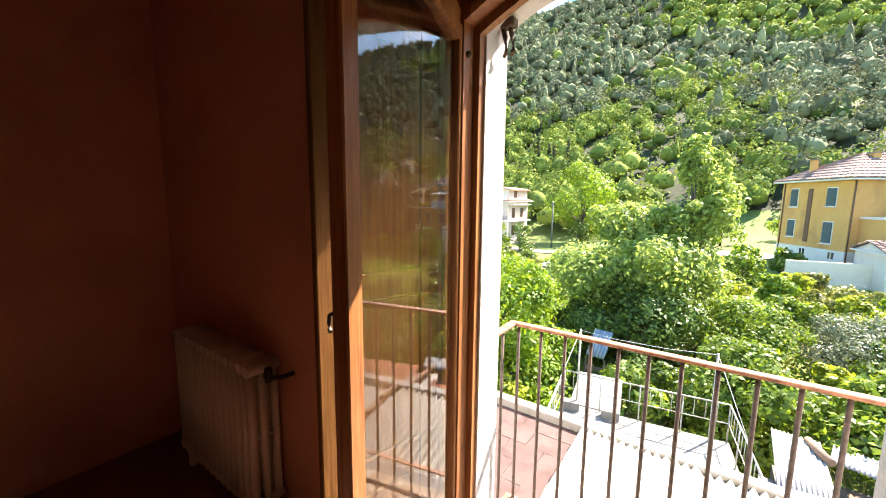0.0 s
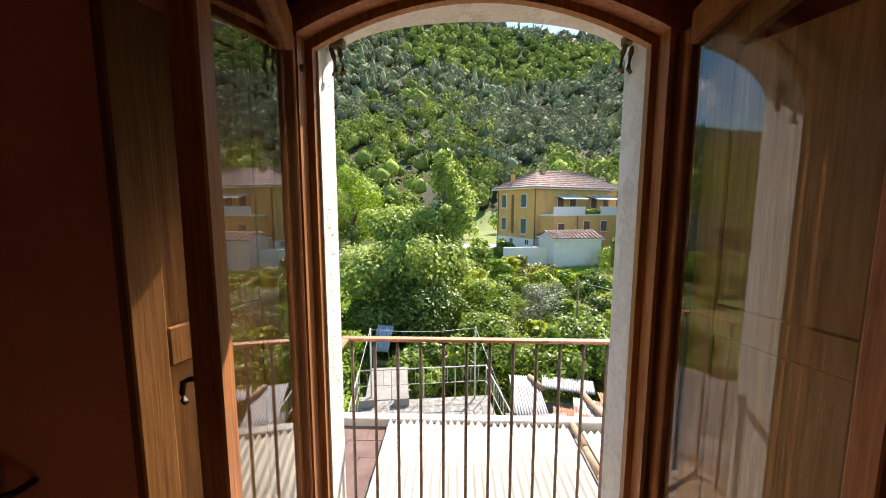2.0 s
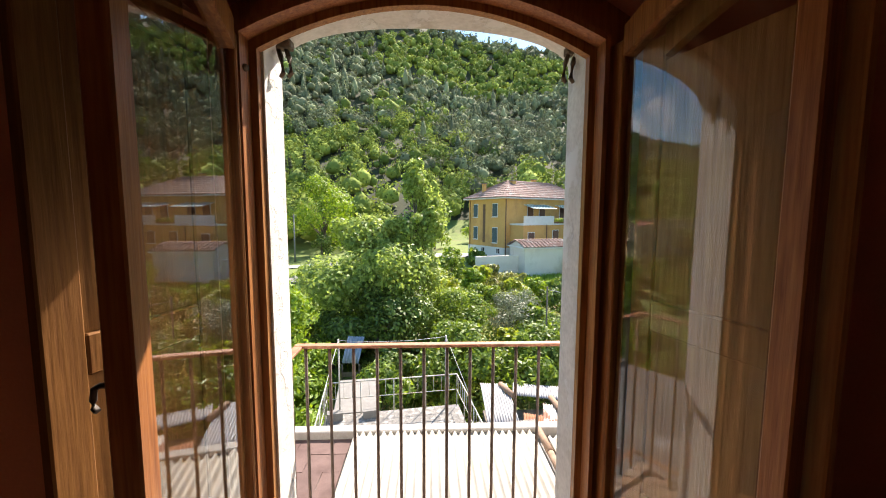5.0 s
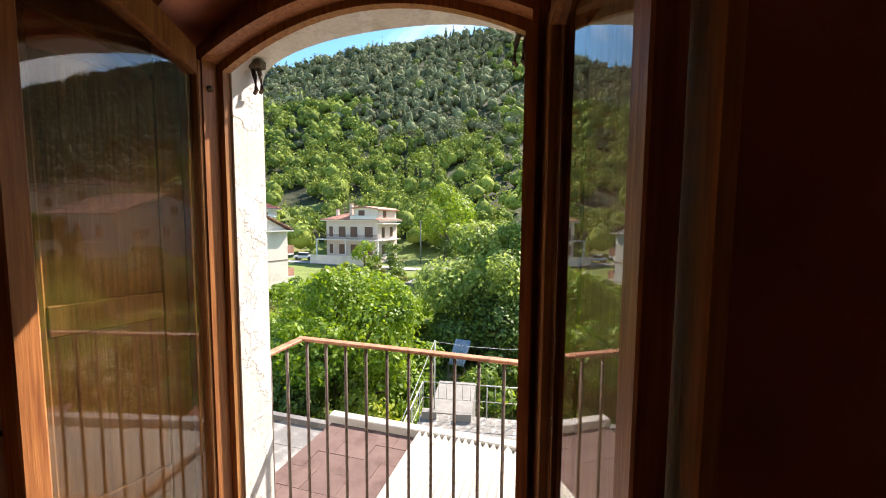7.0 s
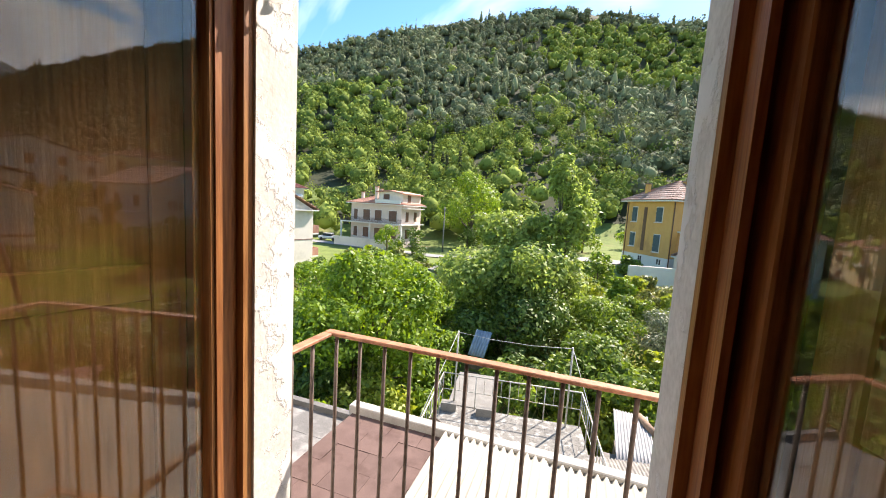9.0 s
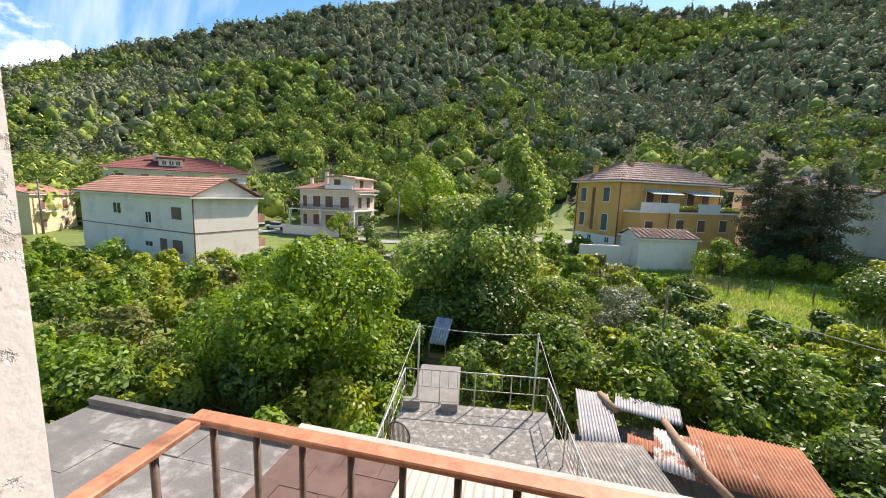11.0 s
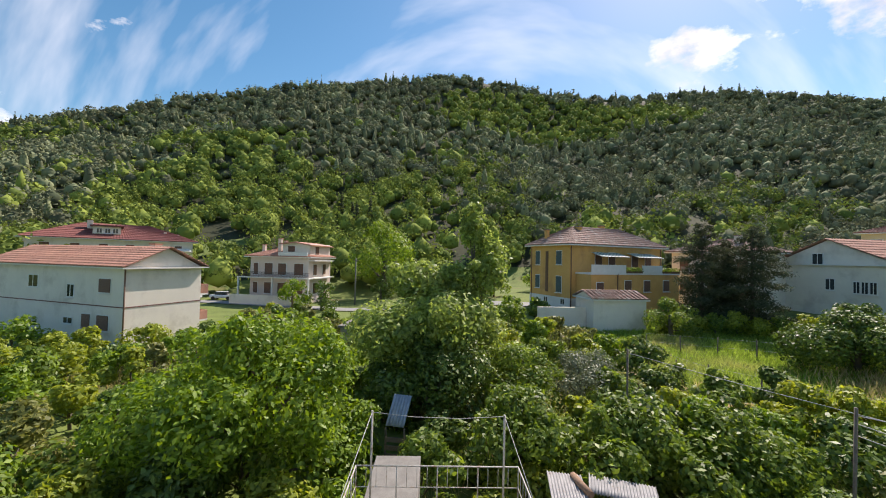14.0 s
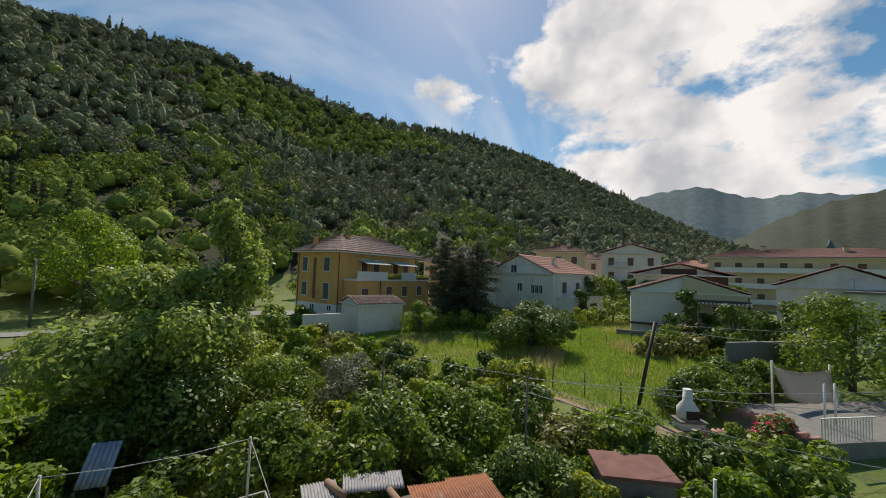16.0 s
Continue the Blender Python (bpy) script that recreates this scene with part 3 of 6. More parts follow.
Y_IN, Y_FR0, Y_FR1, Y_OUT = 0.0, 0.14, 0.205, 0.355
ROOM = (-2.75, 2.35, -4.2, 2.85)   # x0, x1, y0, ceiling


def arch_line(x0, x1, spring, rise, n=24, bottom=0.0, power=2.0):
    """Opening outline from the left foot over the arch to the right foot: (x, z)."""
    cx, h = (x0 + x1) / 2, (x1 - x0) / 2
    pts = [(x0, bottom + (spring - bottom) * k / 5) for k in range(5)]
    for k in range(n + 1):
        a = math.pi * (1 - k / n)
        u = math.cos(a)
        pts.append((cx + h * u, spring + rise * (1 - abs(u) ** power) ** (1 / power) if power != 1 else spring + rise * (1 - u * u)))
    return pts + [(x1, spring - (spring - bottom) * (k + 1) / 5) for k in range(5)]


def frame_arch(x0, x1, spring, rise, bottom=0.0):
    return arch_line(x0, x1, spring, rise, bottom=bottom, power=1)


def outline_to_rect(pts, x0, x1, z0, z1):
    out = []
    n = len(pts)
    xa, xb = pts[0][0], pts[-1][0]
    for i, (x, z) in enumerate(pts):
        if i < 5:
            out.append((x0, z0 + (z1 - z0) * i / 5))
        elif i >= n - 5:
            out.append((x1, z1 - (z1 - z0) * (i - n + 6) / 5))
        else:
            out.append((x0 + (x1 - x0) * (i - 5) / (n - 11), z1))
    return out


def build_wall():
    x0, x1, _, zc = ROOM
    bm = bmesh.new()
    inner = frame_arch(-0.72, 0.65, 2.17, 0.24)
    mid_in = frame_arch(-0.72, 0.65, 2.17, 0.24)
    mid_out = arch_line(XL, XR, 2.115, 0.138, power=2.0)
    outer = arch_line(XL, XR, 2.112, 0.14, power=2.2)
    rect_in = outline_to_rect(inner, x0 - 0.3, x1 + 0.3, -0.4, zc + 0.3)
    rect_out = outline_to_rect(outer, x0 - 3, x1 + 3, -7.2, 5.2)

    def ring(pts, y):
        return [bm.verts.new((x, y, z)) for x, z in pts]

    rin, a, b, c, d, rout = ring(rect_in, Y_IN), ring(inner, Y_IN), ring(mid_in, Y_FR1), ring(mid_out, Y_FR1 + 0.001), ring(outer, Y_OUT), ring(rect_out, Y_OUT)
    groups = ((rin, a, 0), (a, b, 0), (b, c, 1), (c, d, 1), (d, rout, 1), (rout, rin, 1))
    faces = []
    for p, q, k in groups:
        for i in range(len(p) - 1):
            f = bm.faces.new((p[i], p[i + 1], q[i + 1], q[i]))
            f.material_index = k
            f.smooth = False
    # below the opening, outside
    v = [bm.verts.new(p) for p in ((XL, Y_OUT, 0), (XR, Y_OUT, 0), (x1 + 3, Y_OUT, -7.2), (x0 - 3, Y_OUT, -7.2))]
    bm.faces.new(v).material_index = 1
    bmesh.ops.recalc_face_normals(bm, faces=bm.faces)
    me = bpy.data.meshes.new("wall_front")
    bm.to_mesh(me)
    bm.free()
    me.materials.append(M["room"])
    me.materials.append(M["white_plaster"])
    tagged(new("wall_front", me), "thick wall with arched balcony opening in flaking white plaster", "wall", kind="structure")


build_wall()
x0, x1, y0, zc = ROOM
for nm, dims, mt, lab in (("wall_left", (x0 - 0.3, x0, y0, Y_IN - 0.002, -0.4, zc), "room", "dim peach plaster side wall"), ("wall_right", (x1, x1 + 0.3, y0, Y_IN - 0.002, -0.4, zc), "room", "dim peach plaster side wall"), ("wall_back", (x0 - 0.3, x1 + 0.3, y0 - 0.3, y0 - 0.002, -0.4, zc), "room", "dim peach plaster back wall"), ("ceiling", (x0 - 0.3, x1 + 0.3, y0 - 0.3, Y_IN - 0.002, zc, zc + 0.3), "ceiling", "dim plaster ceiling"), ("floor", (x0 - 0.3, x1 + 0.3, y0 - 0.3, Y_IN - 0.002, -0.4, -0.006), "room_floor", "dark red tiled room floor")):
    tagged(box_part(nm, dims, mt, None), lab, nm.split("_")[0], kind="structure")
tagged(box_part("threshold", (-0.72, 0.65, Y_IN - 0.0021, Y_OUT + 0.0025, -0.4, -0.004), "concrete_light", None), "worn stone door threshold", "threshold", kind="structure")
# skirting
tagged(box_part("baseboard", (x0, -0.8, -0.016, Y_IN - 0.003, 0, 0.09), "room_floor", None, bevel=0.003), "dark tile skirting along the wall", "skirting", kind="structure")


# ---- arched door frame and leaves ----
def arch_z(x, off=0.0):
    """Underside of the fixed frame's arch."""
    c, h = (FL + FR) / 2, (FR - FL) / 2
    u = min(1.0, abs(x - c) / h)
    return 2.1 + off + 0.138 * (1 - u * u)


def build_frame():
    root = thing("door_frame", "arched red-brown wooden frame of the balcony door", "door frame", kind="structure")
    for mt, nm, grow, y0_, y1_ in (("wood", "outer_frame", 0.15, 0.176, 0.205), ("wood_red", "inner_frame", 0.036, 0.115, 0.175)):
        inset = 0.0 if nm == "outer_frame" else 0.022
        a = frame_arch(FL - inset, FR + inset, 2.1 + inset, 0.138)
        b = frame_arch(FL - grow, FR + grow, 2.1 + grow, 0.138)
        bm = bmesh.new()
        rings = [[bm.verts.new((x, y, z)) for x, z in pts] for pts, y in ((a, y0_), (b, y0_), (b, y1_), (a, y1_))]
        for p, q in zip(rings, rings[1:] + rings[:1]):
            for i in range(len(p) - 1):
                bm.faces.new((p[i], p[i + 1], q[i + 1], q[i]))
        bm.faces.new([r[0] for r in rings])
        bm.faces.new([r[-1] for r in rings][::-1])
        part(nm, bm, mt, root)
    return root


build_frame()


def slab_outline(bm, pts_in, pts_out, t0, t1):
    """A bent board between two outlines in the leaf's plane (u, z), of thickness t0..t1."""
    rings = [[bm.verts.new((u, t, z)) for u, z in pts] for pts, t in ((pts_in, t0), (pts_out, t0), (pts_out, t1), (pts_in, t1))]
    for p, q in zip(rings, rings[1:] + rings[:1]):
        for i in range(len(p) - 1):
            bm.faces.new((p[i], p[i + 1], q[i + 1], q[i]))
    bm.faces.new([r[0] for r in rings])
    bm.faces.new([r[-1] for r in rings][::-1])
    return bm


def build_leaf(name, label, hinge, free, width, shutter_ends, flip, shutter_mat):
    """A glazed door leaf: u runs from the hinge to the free edge; its arched top rises towards the free edge."""
    h, f = Vector((*hinge, 0)), Vector((*free, 0))
    d = (f - h).normalized()
    nrm = Vector((-d.y, d.x, 0))
    m = Matrix(((d.x, nrm.x, 0, h.x), (d.y, nrm.y, 0, h.y), (0, 0, 1, 0), (0, 0, 0, 1)))
    root = thing(name, label, "door", m=m)
    W, st, sf, b0 = width, 0.068, 0.052, 0.03

    def top(u, off=0.0):
        s = min(1.0, max(0.0, u / W))
        return 2.115 + off + 0.16 * (1 - (1 - s) ** 2)

    T = 0.024
    box_part("hinge_stile", (0, st, -T, T, b0, top(0)), "wood", root, bevel=0.004)
    box_part("free_stile", (W - sf, W, -T, T, b0, top(W) - 0.01), "wood_red", root, bevel=0.004)
    box_part("bottom_rail", (st + 0.001, W - sf - 0.001, -T, T, b0, 0.2), "wood", root, bevel=0.004)
    us = [st + 0.001 + (W - st - sf - 0.002) * k / 8 for k in range(9)]
    part("top_rail", slab_outline(bmesh.new(), [(u, top(u, -0.085)) for u in us], [(u, top(u)) for u in us], -T, T), "wood", root)
    # reeded bead round the glass
    for sx in (-flip,):
        bm = bmesh.new()
        for k in range(3):
            t = sx * (0.0045 + 0.0055 * k)
            w = 0.016 - 0.005 * k
            box(bm, st - 0.002, st + w, min(t, t + sx * 0.005), max(t, t + sx * 0.005), 0.2, top(st, -0.09))
            box(bm, W - sf - w, W - sf + 0.002, min(t, t + sx * 0.005), max(t, t + sx * 0.005), 0.2, top(W - sf, -0.09))
        part("glazing_bead", bm, "wood", root)
    gz = [(u, top(u, -0.075)) for u in [st - 0.006] + us[1:-1] + [W - sf + 0.006]]
    t = flip * 0.004
    pane = part("glass_pane", slab_outline(bmesh.new(), [(u, 0.19) for u, _ in gz], gz, t - 0.002, t + 0.002), "glass", root, "clear reflecting glass pane")
    pane.visible_shadow = False
    # hinges
    for z in (0.35, 1.1, 1.92):
        part("hinge", tube(bmesh.new(), ((-0.012, -flip * 0.03, z), (-0.012, -flip * 0.03, z + 0.09)), 0.009, 8), "hook", root)
    # inner shutter, folded back behind the leaf
    (ax, ay), (bx, by) = shutter_ends
    a, b = Vector((ax, ay, 0)), Vector((bx, by, 0))
    d2 = (b - a).normalized()
    n2 = Vector((-d2.y, d2.x, 0))
    m2 = Matrix(((d2.x, n2.x, 0, a.x), (d2.y, n2.y, 0, a.y), (0, 0, 1, 0), (0, 0, 0, 1)))
    sh = thing("inner_shutter", "golden pine panelled inner shutter folded behind the door leaf", "shutter", "inner shutters", m=m2)
    Ws = (b - a).length

    def stop(u, off=0.0):
        s = min(1.0, u / Ws)
        return 2.1 + off + 0.14 * (1 - (1 - s) ** 2)

    s2, T2 = 0.075, 0.015
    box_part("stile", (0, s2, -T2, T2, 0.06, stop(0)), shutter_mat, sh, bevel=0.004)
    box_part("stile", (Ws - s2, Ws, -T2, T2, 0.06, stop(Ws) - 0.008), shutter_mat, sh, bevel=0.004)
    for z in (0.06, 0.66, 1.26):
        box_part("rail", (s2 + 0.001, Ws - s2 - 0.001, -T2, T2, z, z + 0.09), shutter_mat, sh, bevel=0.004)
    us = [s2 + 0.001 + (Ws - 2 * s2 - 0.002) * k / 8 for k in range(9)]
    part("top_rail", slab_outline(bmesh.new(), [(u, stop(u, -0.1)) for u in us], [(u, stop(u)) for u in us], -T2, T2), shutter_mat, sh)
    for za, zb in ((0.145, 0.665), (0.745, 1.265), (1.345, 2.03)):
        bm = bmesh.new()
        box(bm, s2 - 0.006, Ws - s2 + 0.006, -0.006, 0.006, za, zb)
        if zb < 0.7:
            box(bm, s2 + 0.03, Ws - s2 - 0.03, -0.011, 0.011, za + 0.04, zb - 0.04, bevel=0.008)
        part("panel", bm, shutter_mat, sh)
    return root, sh


leaf_l, shut_l = build_leaf("balcony_door_leaf", "open arched glazed door leaf in red-brown pine", (-0.632, 0.165), (-0.562, -0.43), 0.585, ((-0.69, 0.10), (-0.80, -0.31)), 1, "wood_shaded")
leaf_r, shut_r = build_leaf("balcony_door_leaf", "open arched glazed door leaf with shutter behind its pane", (0.523, 0.166), (0.67, -0.364), 0.55, ((0.592, 0.10), (0.735, -0.37)), -1, "wood_lit")
# hook-shaped handle on the room face of the leaf
bm = bmesh.new()
tube(bm, [(0.56, -0.02, 1.31), (0.56, -0.045, 1.31), (0.561, -0.054, 1.305), (0.562, -0.056, 1.285), (0.56, -0.057, 1.272), (0.563, -0.05, 1.266)], 0.0055, 8)
part("handle", bm, "iron", leaf_l, "black iron hook handle")
bm = bmesh.new()
bmesh.ops.create_uvsphere(bm, u_segments=12, v_segments=8, radius=0.011, matrix=pose(0.03, 0.036, 2.03))
part("knob", bm, "hook", leaf_l, "small rusty stud")
for x, s in ((-0.555, 1), (0.455, -1)):
    root = thing("blind_bracket", "rusty iron bracket hanging from the arch", "bracket", "arch brackets", m=pose(x, 0.29, 2.1, 0, 0, 0))
    for k in (0, 1):
        bm = bmesh.new()
        tube(bm, [(s * 0.026 * k, 0.0, 0.06), (s * (0.012 + 0.026 * k), 0.0, 0.02), (s * (0.018 + 0.026 * k), 0, -0.03), (s * (0.008 + 0.026 * k), 0.0, -0.045)], [0.007, 0.009, 0.008, 0.006], 6)
        part("arm", bm, "hook", root)
    part("mount", box(bmesh.new(), -0.04, 0.05, -0.02, 0.02, 0.045, 0.075, bevel=0.004), "hook", root)


# ---- radiator on the front wall ----
def build_radiator():
    root = thing("radiator", "cast-iron column radiator in dull cream enamel", "radiator", m=pose(-1.5, -0.09, 0.12))
    for k in range(14):
        bm = bmesh.new()
        x = -0.06 * k - 0.03
        for y in (-0.055, 0.0, 0.055):
            tube(bm, [(x, y, 0.03), (x, y, 0.68)], 0.02, 8)
        tube(bm, [(x, -0.075, 0.69), (x, 0.075, 0.69)], 0.027, 8)
        tube(bm, [(x, -0.075, 0.03), (x, 0.075, 0.03)], 0.027, 8)
        tube(bm, [(x, -0.055, 0.36), (x, 0.055, 0.36)], 0.012, 6)
        part("section", bm, "radiator", root)
    bm = bmesh.new()
    tube(bm, [(0.0, 0, 0.66), (0.05, 0, 0.66), (0.08, 0.04, 0.66), (0.08, 0.09, 0.66)], 0.011, 8)
    tube(bm, [(0.03, 0, 0.64), (0.03, 0, 0.7)], 0.018, 8)
    part("valve", bm, "iron", root, "dark metal valve and pipe")
    for x in (-0.05, -0.8):
        part("foot", box(bmesh.new(), x - 0.02, x + 0.02, -0.05, 0.05, -0.12, 0.02, bevel=0.005), "radiator", root)


build_radiator()


# ---- balcony ----
tagged(box_part("balcony_slab", (-0.74, 0.82, Y_OUT + 0.0024, 0.75, -0.16, -0.014), "concrete", None, bevel=0.008), "thin concrete balcony slab", "balcony", kind="structure")
slab = thing("balcony_floor", "worn terracotta balcony floor tiles", "floor", kind="structure")
for i in range(8):
    for j in range(2):
        box_part("tile", (-0.735 + i * 0.194, -0.735 + i * 0.194 + 0.19, Y_OUT + 0.004 + j * 0.146, Y_OUT + 0.146 + j * 0.146, -0.013, 0), "tile", slab)
RY, R0, R1, SP, RZ = 0.655, -0.64, 0.6, 0.1077, 1.008
rail = thing("balcony_railing", "iron balcony railing with red-brown handrail and thin bars", "railing")
box_part("handrail", (R0 - 0.02, R1 + 0.02, RY - 0.02, RY + 0.02, RZ - 0.014, RZ), "rust_paint", rail, "flat red-brown handrail", bevel=0.003)
box_part("bottom_rail", (R0 - 0.012, R1 + 0.012, RY - 0.012, RY + 0.012, 0.1, 0.11), "rust_paint", rail)
bar_me = mesh_of(tube(bmesh.new(), ((0, 0, 0.0), (0, 0, RZ - 0.014)), 0.0075, 8), "bar", "bar_paint")
for x in (R0, R1):
    box_part("side_handrail", (x - 0.02, x + 0.02, Y_OUT + 0.001, RY - 0.021, RZ - 0.014, RZ), "rust_paint", rail, bevel=0.003)
    box_part("side_bottom_rail", (x - 0.012, x + 0.012, Y_OUT + 0.001, RY - 0.013, 0.1, 0.11), "rust_paint", rail)
    for y in (Y_OUT + 0.08, Y_OUT + 0.19):
        part("bar", bar_me, "bar_paint", rail, m=pose(x, y, 0))
for i in range(12):
    part("bar", bar_me, "bar_paint", rail, m=pose(-0.612 + SP * i, RY, 0))


# ---- roofs below ----
def corrugated(bm, w, l, pitch=0.076, amp=0.02, thick=0.006, jitter=0.0):
    """A corrugated sheet: waves across x, straight along y, centred at its near left corner."""
    n = max(8, int(w / pitch * 6))
    rows = []
    ny = 3
    for side in (0, 1):
        for j in range(ny + 1):
            rows.append([bm.verts.new((w * i / n, l * j / ny, amp * math.sin(2 * math.pi * w * i / n / pitch) - side * thick + (jitter * math.sin(7.1 * j + i * 0.05)))) for i in range(n + 1)])
    for side in (0, 1):
        for j in range(ny):
            a, b = rows[side * (ny + 1) + j], rows[side * (ny + 1) + j + 1]
            for i in range(n):
                bm.faces.new((a[i], a[i + 1], b[i + 1], b[i])).smooth = True
    for e in (0, ny):
        a, b = rows[e], rows[ny + 1 + e]
        for i in range(n):
            bm.faces.new((a[i], a[i + 1], b[i + 1], b[i]))
    return bm


tagged(box_part("lower_building", (-2.0, 4.6, Y_OUT + 0.002, 3.02, -7.0, -0.95), "concrete_light", None), "plain rendered annex under the balcony", "building", kind="structure")
roof = thing("annex_felt_roof", "brown felt shingle roof with lapped strips", "roof", kind="structure")
for j in range(9):
    off = 0.0 if j % 2 else 0.17
    x = -1.97
    while x < -0.89:
        xe = min(-0.885, x + (0.36 if x > -1.97 else 0.36 - off))
        box_part("shingle", (x, xe - 0.004, 0.47 + j * 0.275, 0.47 + j * 0.275 + 0.31, 0, 0.008), "dark_roof", roof, m=pose(0, 0, -0.83 + 0.001 * j + 0.0006 * random.random(), -0.9 - 0.2 * random.random()))
        x = xe
tagged(box_part("annex_roof_deck", (-2.0, 4.6, Y_OUT + 0.003, 3.0, -0.949, -0.9), "concrete", None), "roof deck of the annex", "roof", kind="structure")
for k, xs in enumerate((-0.86, 0.15)):
    w = 1.03 if k == 0 else 0.98
    r = tagged(part("corrugated_roof_sheet", corrugated(bmesh.new(), w, 2.45), "white_sheet", None, m=pose(xs, 0.5, -0.80 - 0.012 * k)), "sun-bleached white corrugated fibre roof sheet", "roof sheet", "white roof sheets")
for k, xs in enumerate((1.27, 2.3, 3.3)):
    tagged(part("corrugated_roof_sheet", corrugated(bmesh.new(), 1.05, 2.35), "white_sheet", None, m=pose(xs, 0.5, -0.84 - 0.01 * k)), "white corrugated fibre roof sheet past the ridge", "roof sheet", "white roof sheets")
pr = thing("ridge_tile_row", "row of old terracotta ridge tiles across the roof", "roof tiles")
for k in range(6):
    bm = bmesh.new()
    tube(bm, [(1.19, 0.52 + k * 0.4, -0.80 + 0.004 * (k % 2)), (1.19, 0.52 + k * 0.4 + 0.41, -0.80 + 0.004 * (k % 2))], [0.04, 0.034], 10)
    part("ridge_tile", bm, "log", pr)
tagged(box_part("roof_edge_coping", (-2.02, 4.6, 2.93, 3.06, -0.93, -0.775), "concrete_light", None, bevel=0.01), "weathered concrete coping at the roof edge", "coping", kind="structure")
# lower grey roof
g = thing("grey_felt_roof", "grey weathered felt roof with pale streaks", "roof", kind="structure")
box_part("roof_deck", (-4.75, -2.03, 0.46, 3.1, -7.0, -1.14), "concrete", g)
for j in range(6):
    x = -4.75
    while x < -2.04:
        xe = min(-2.035, x + 0.8 + 0.2 * random.random())
        box_part("shingle", (x, xe - 0.006, 0.47 + j * 0.43, 0.47 + j * 0.43 + 0.47, 0, 0.012), "grey_roof", g, m=pose(0, 0, -1.02 + 0.003 * random.random(), -0.7 - 0.3 * random.random()))
        x = xe
box_part("roof_edge", (-4.78, -2.03, 3.06, 3.14, -1.06, -0.985), "grey_roof", g)


# ---- terrace ----
TM = pose(-2.08, 5.05, -3.2, 0, 0, 8)      # near left corner of the terrace, turned
ter = thing("terrace_floor", "stained grey concrete terrace with slab joints", "terrace", kind="structure", m=TM)
box_part("terrace_block", (-0.05, 3.2, -2.0, 2.62, -3.6, -0.012), "concrete_light", ter)
for i in range(4):
    for j in range(6):
        box_part("slab", (-0.05 + i * 0.8125 + 0.001, -0.05 + (i + 1) * 0.8125 - 0.001, -2.0 + j * 0.77 + 0.001, -2.0 + (j + 1) * 0.77 - 0.001, -0.012, 0.0), "terrace_concrete", ter)
tr = thing("terrace_railing", "thin pale metal terrace railing", "railing", m=TM)


def rail_run(a, b, n, h=0.82, root=tr):
    a, b = Vector(a), Vector(b)
    for z in (h, 0.42):
        part("rail", tube(bmesh.new(), (a + Vector((0, 0, z)), b + Vector((0, 0, z))), 0.014 if z == h else 0.008, 6), "pale_metal", root)
    for k in range(n + 1):
        p = a.lerp(b, k / n)
        full = k in (0, n) or k % 4 == 0
        part("baluster", tube(bmesh.new(), (p + Vector((0, 0, 0 if full else 0.42)), p + Vector((0, 0, h))), 0.013 if full else 0.006, 6), "pale_metal", root)


rail_run((0, -1.9, 0), (0, 2.57, 0), 22)
rail_run((0, 2.57, 0), (3.15, 2.57, 0), 16)
rail_run((3.15, 2.57, 0), (3.15, -1.9, 0), 22)
for x, y, h in ((0.3, 2.5, 1.9), (2.85, 2.5, 1.85)):
    p = thing("clothesline_post", "slim pale post carrying a clothesline", "post", "clothesline posts", m=TM @ pose(x, y, 0))
    part("pole", tube(bmesh.new(), ((0, 0, 0), (0, 0, h)), 0.02, 8), "pale_metal", p)
tagged(part("clothesline", tube(bmesh.new(), [(0.3, 2.5, 1.87), (1.1, 2.5, 1.79), (2.0, 2.5, 1.77), (2.85, 2.5, 1.82)], 0.006, 5), "wire", None, m=TM), "thin clothesline between the posts", "clothesline")
for a, b in (((0.3, 2.5, 1.88), (-0.02, -1.2, 0.75)), ((2.85, 2.5, 1.83), (3.2, 0.2, 0.6))):
    tagged(part("stay_wire", tube(bmesh.new(), (a, b), 0.006, 5), "wire", None, m=TM), "taut stay wire on the terrace", "wire")
# concrete walk beyond the terrace and blocks on it
tagged(part("concrete_walk", box(bmesh.new(), 0.12, 1.2, 2.63, 4.5, -3.6, 0.02, bevel=0.01), "concrete", None, m=TM), "narrow raised concrete walk beyond the terrace", "walkway", kind="structure")
for x, y in ((0.02, 2.3), (0.85, 2.3)):
    b = thing("concrete_block", "grey hollow concrete block on the terrace edge", "block", "loose blocks", m=TM @ pose(x, y, 0.0, 0, 0, 4))
    bm = box(bmesh.new(), 0, 0.36, 0, 0.19, 0, 0.19)
    ends = [f for f in bm.faces if abs(f.normal.y) > 0.9]
    bmesh.ops.inset_individual(bm, faces=ends, thickness=0.035, depth=-0.06)
    part("shell", bm, "concrete", b)


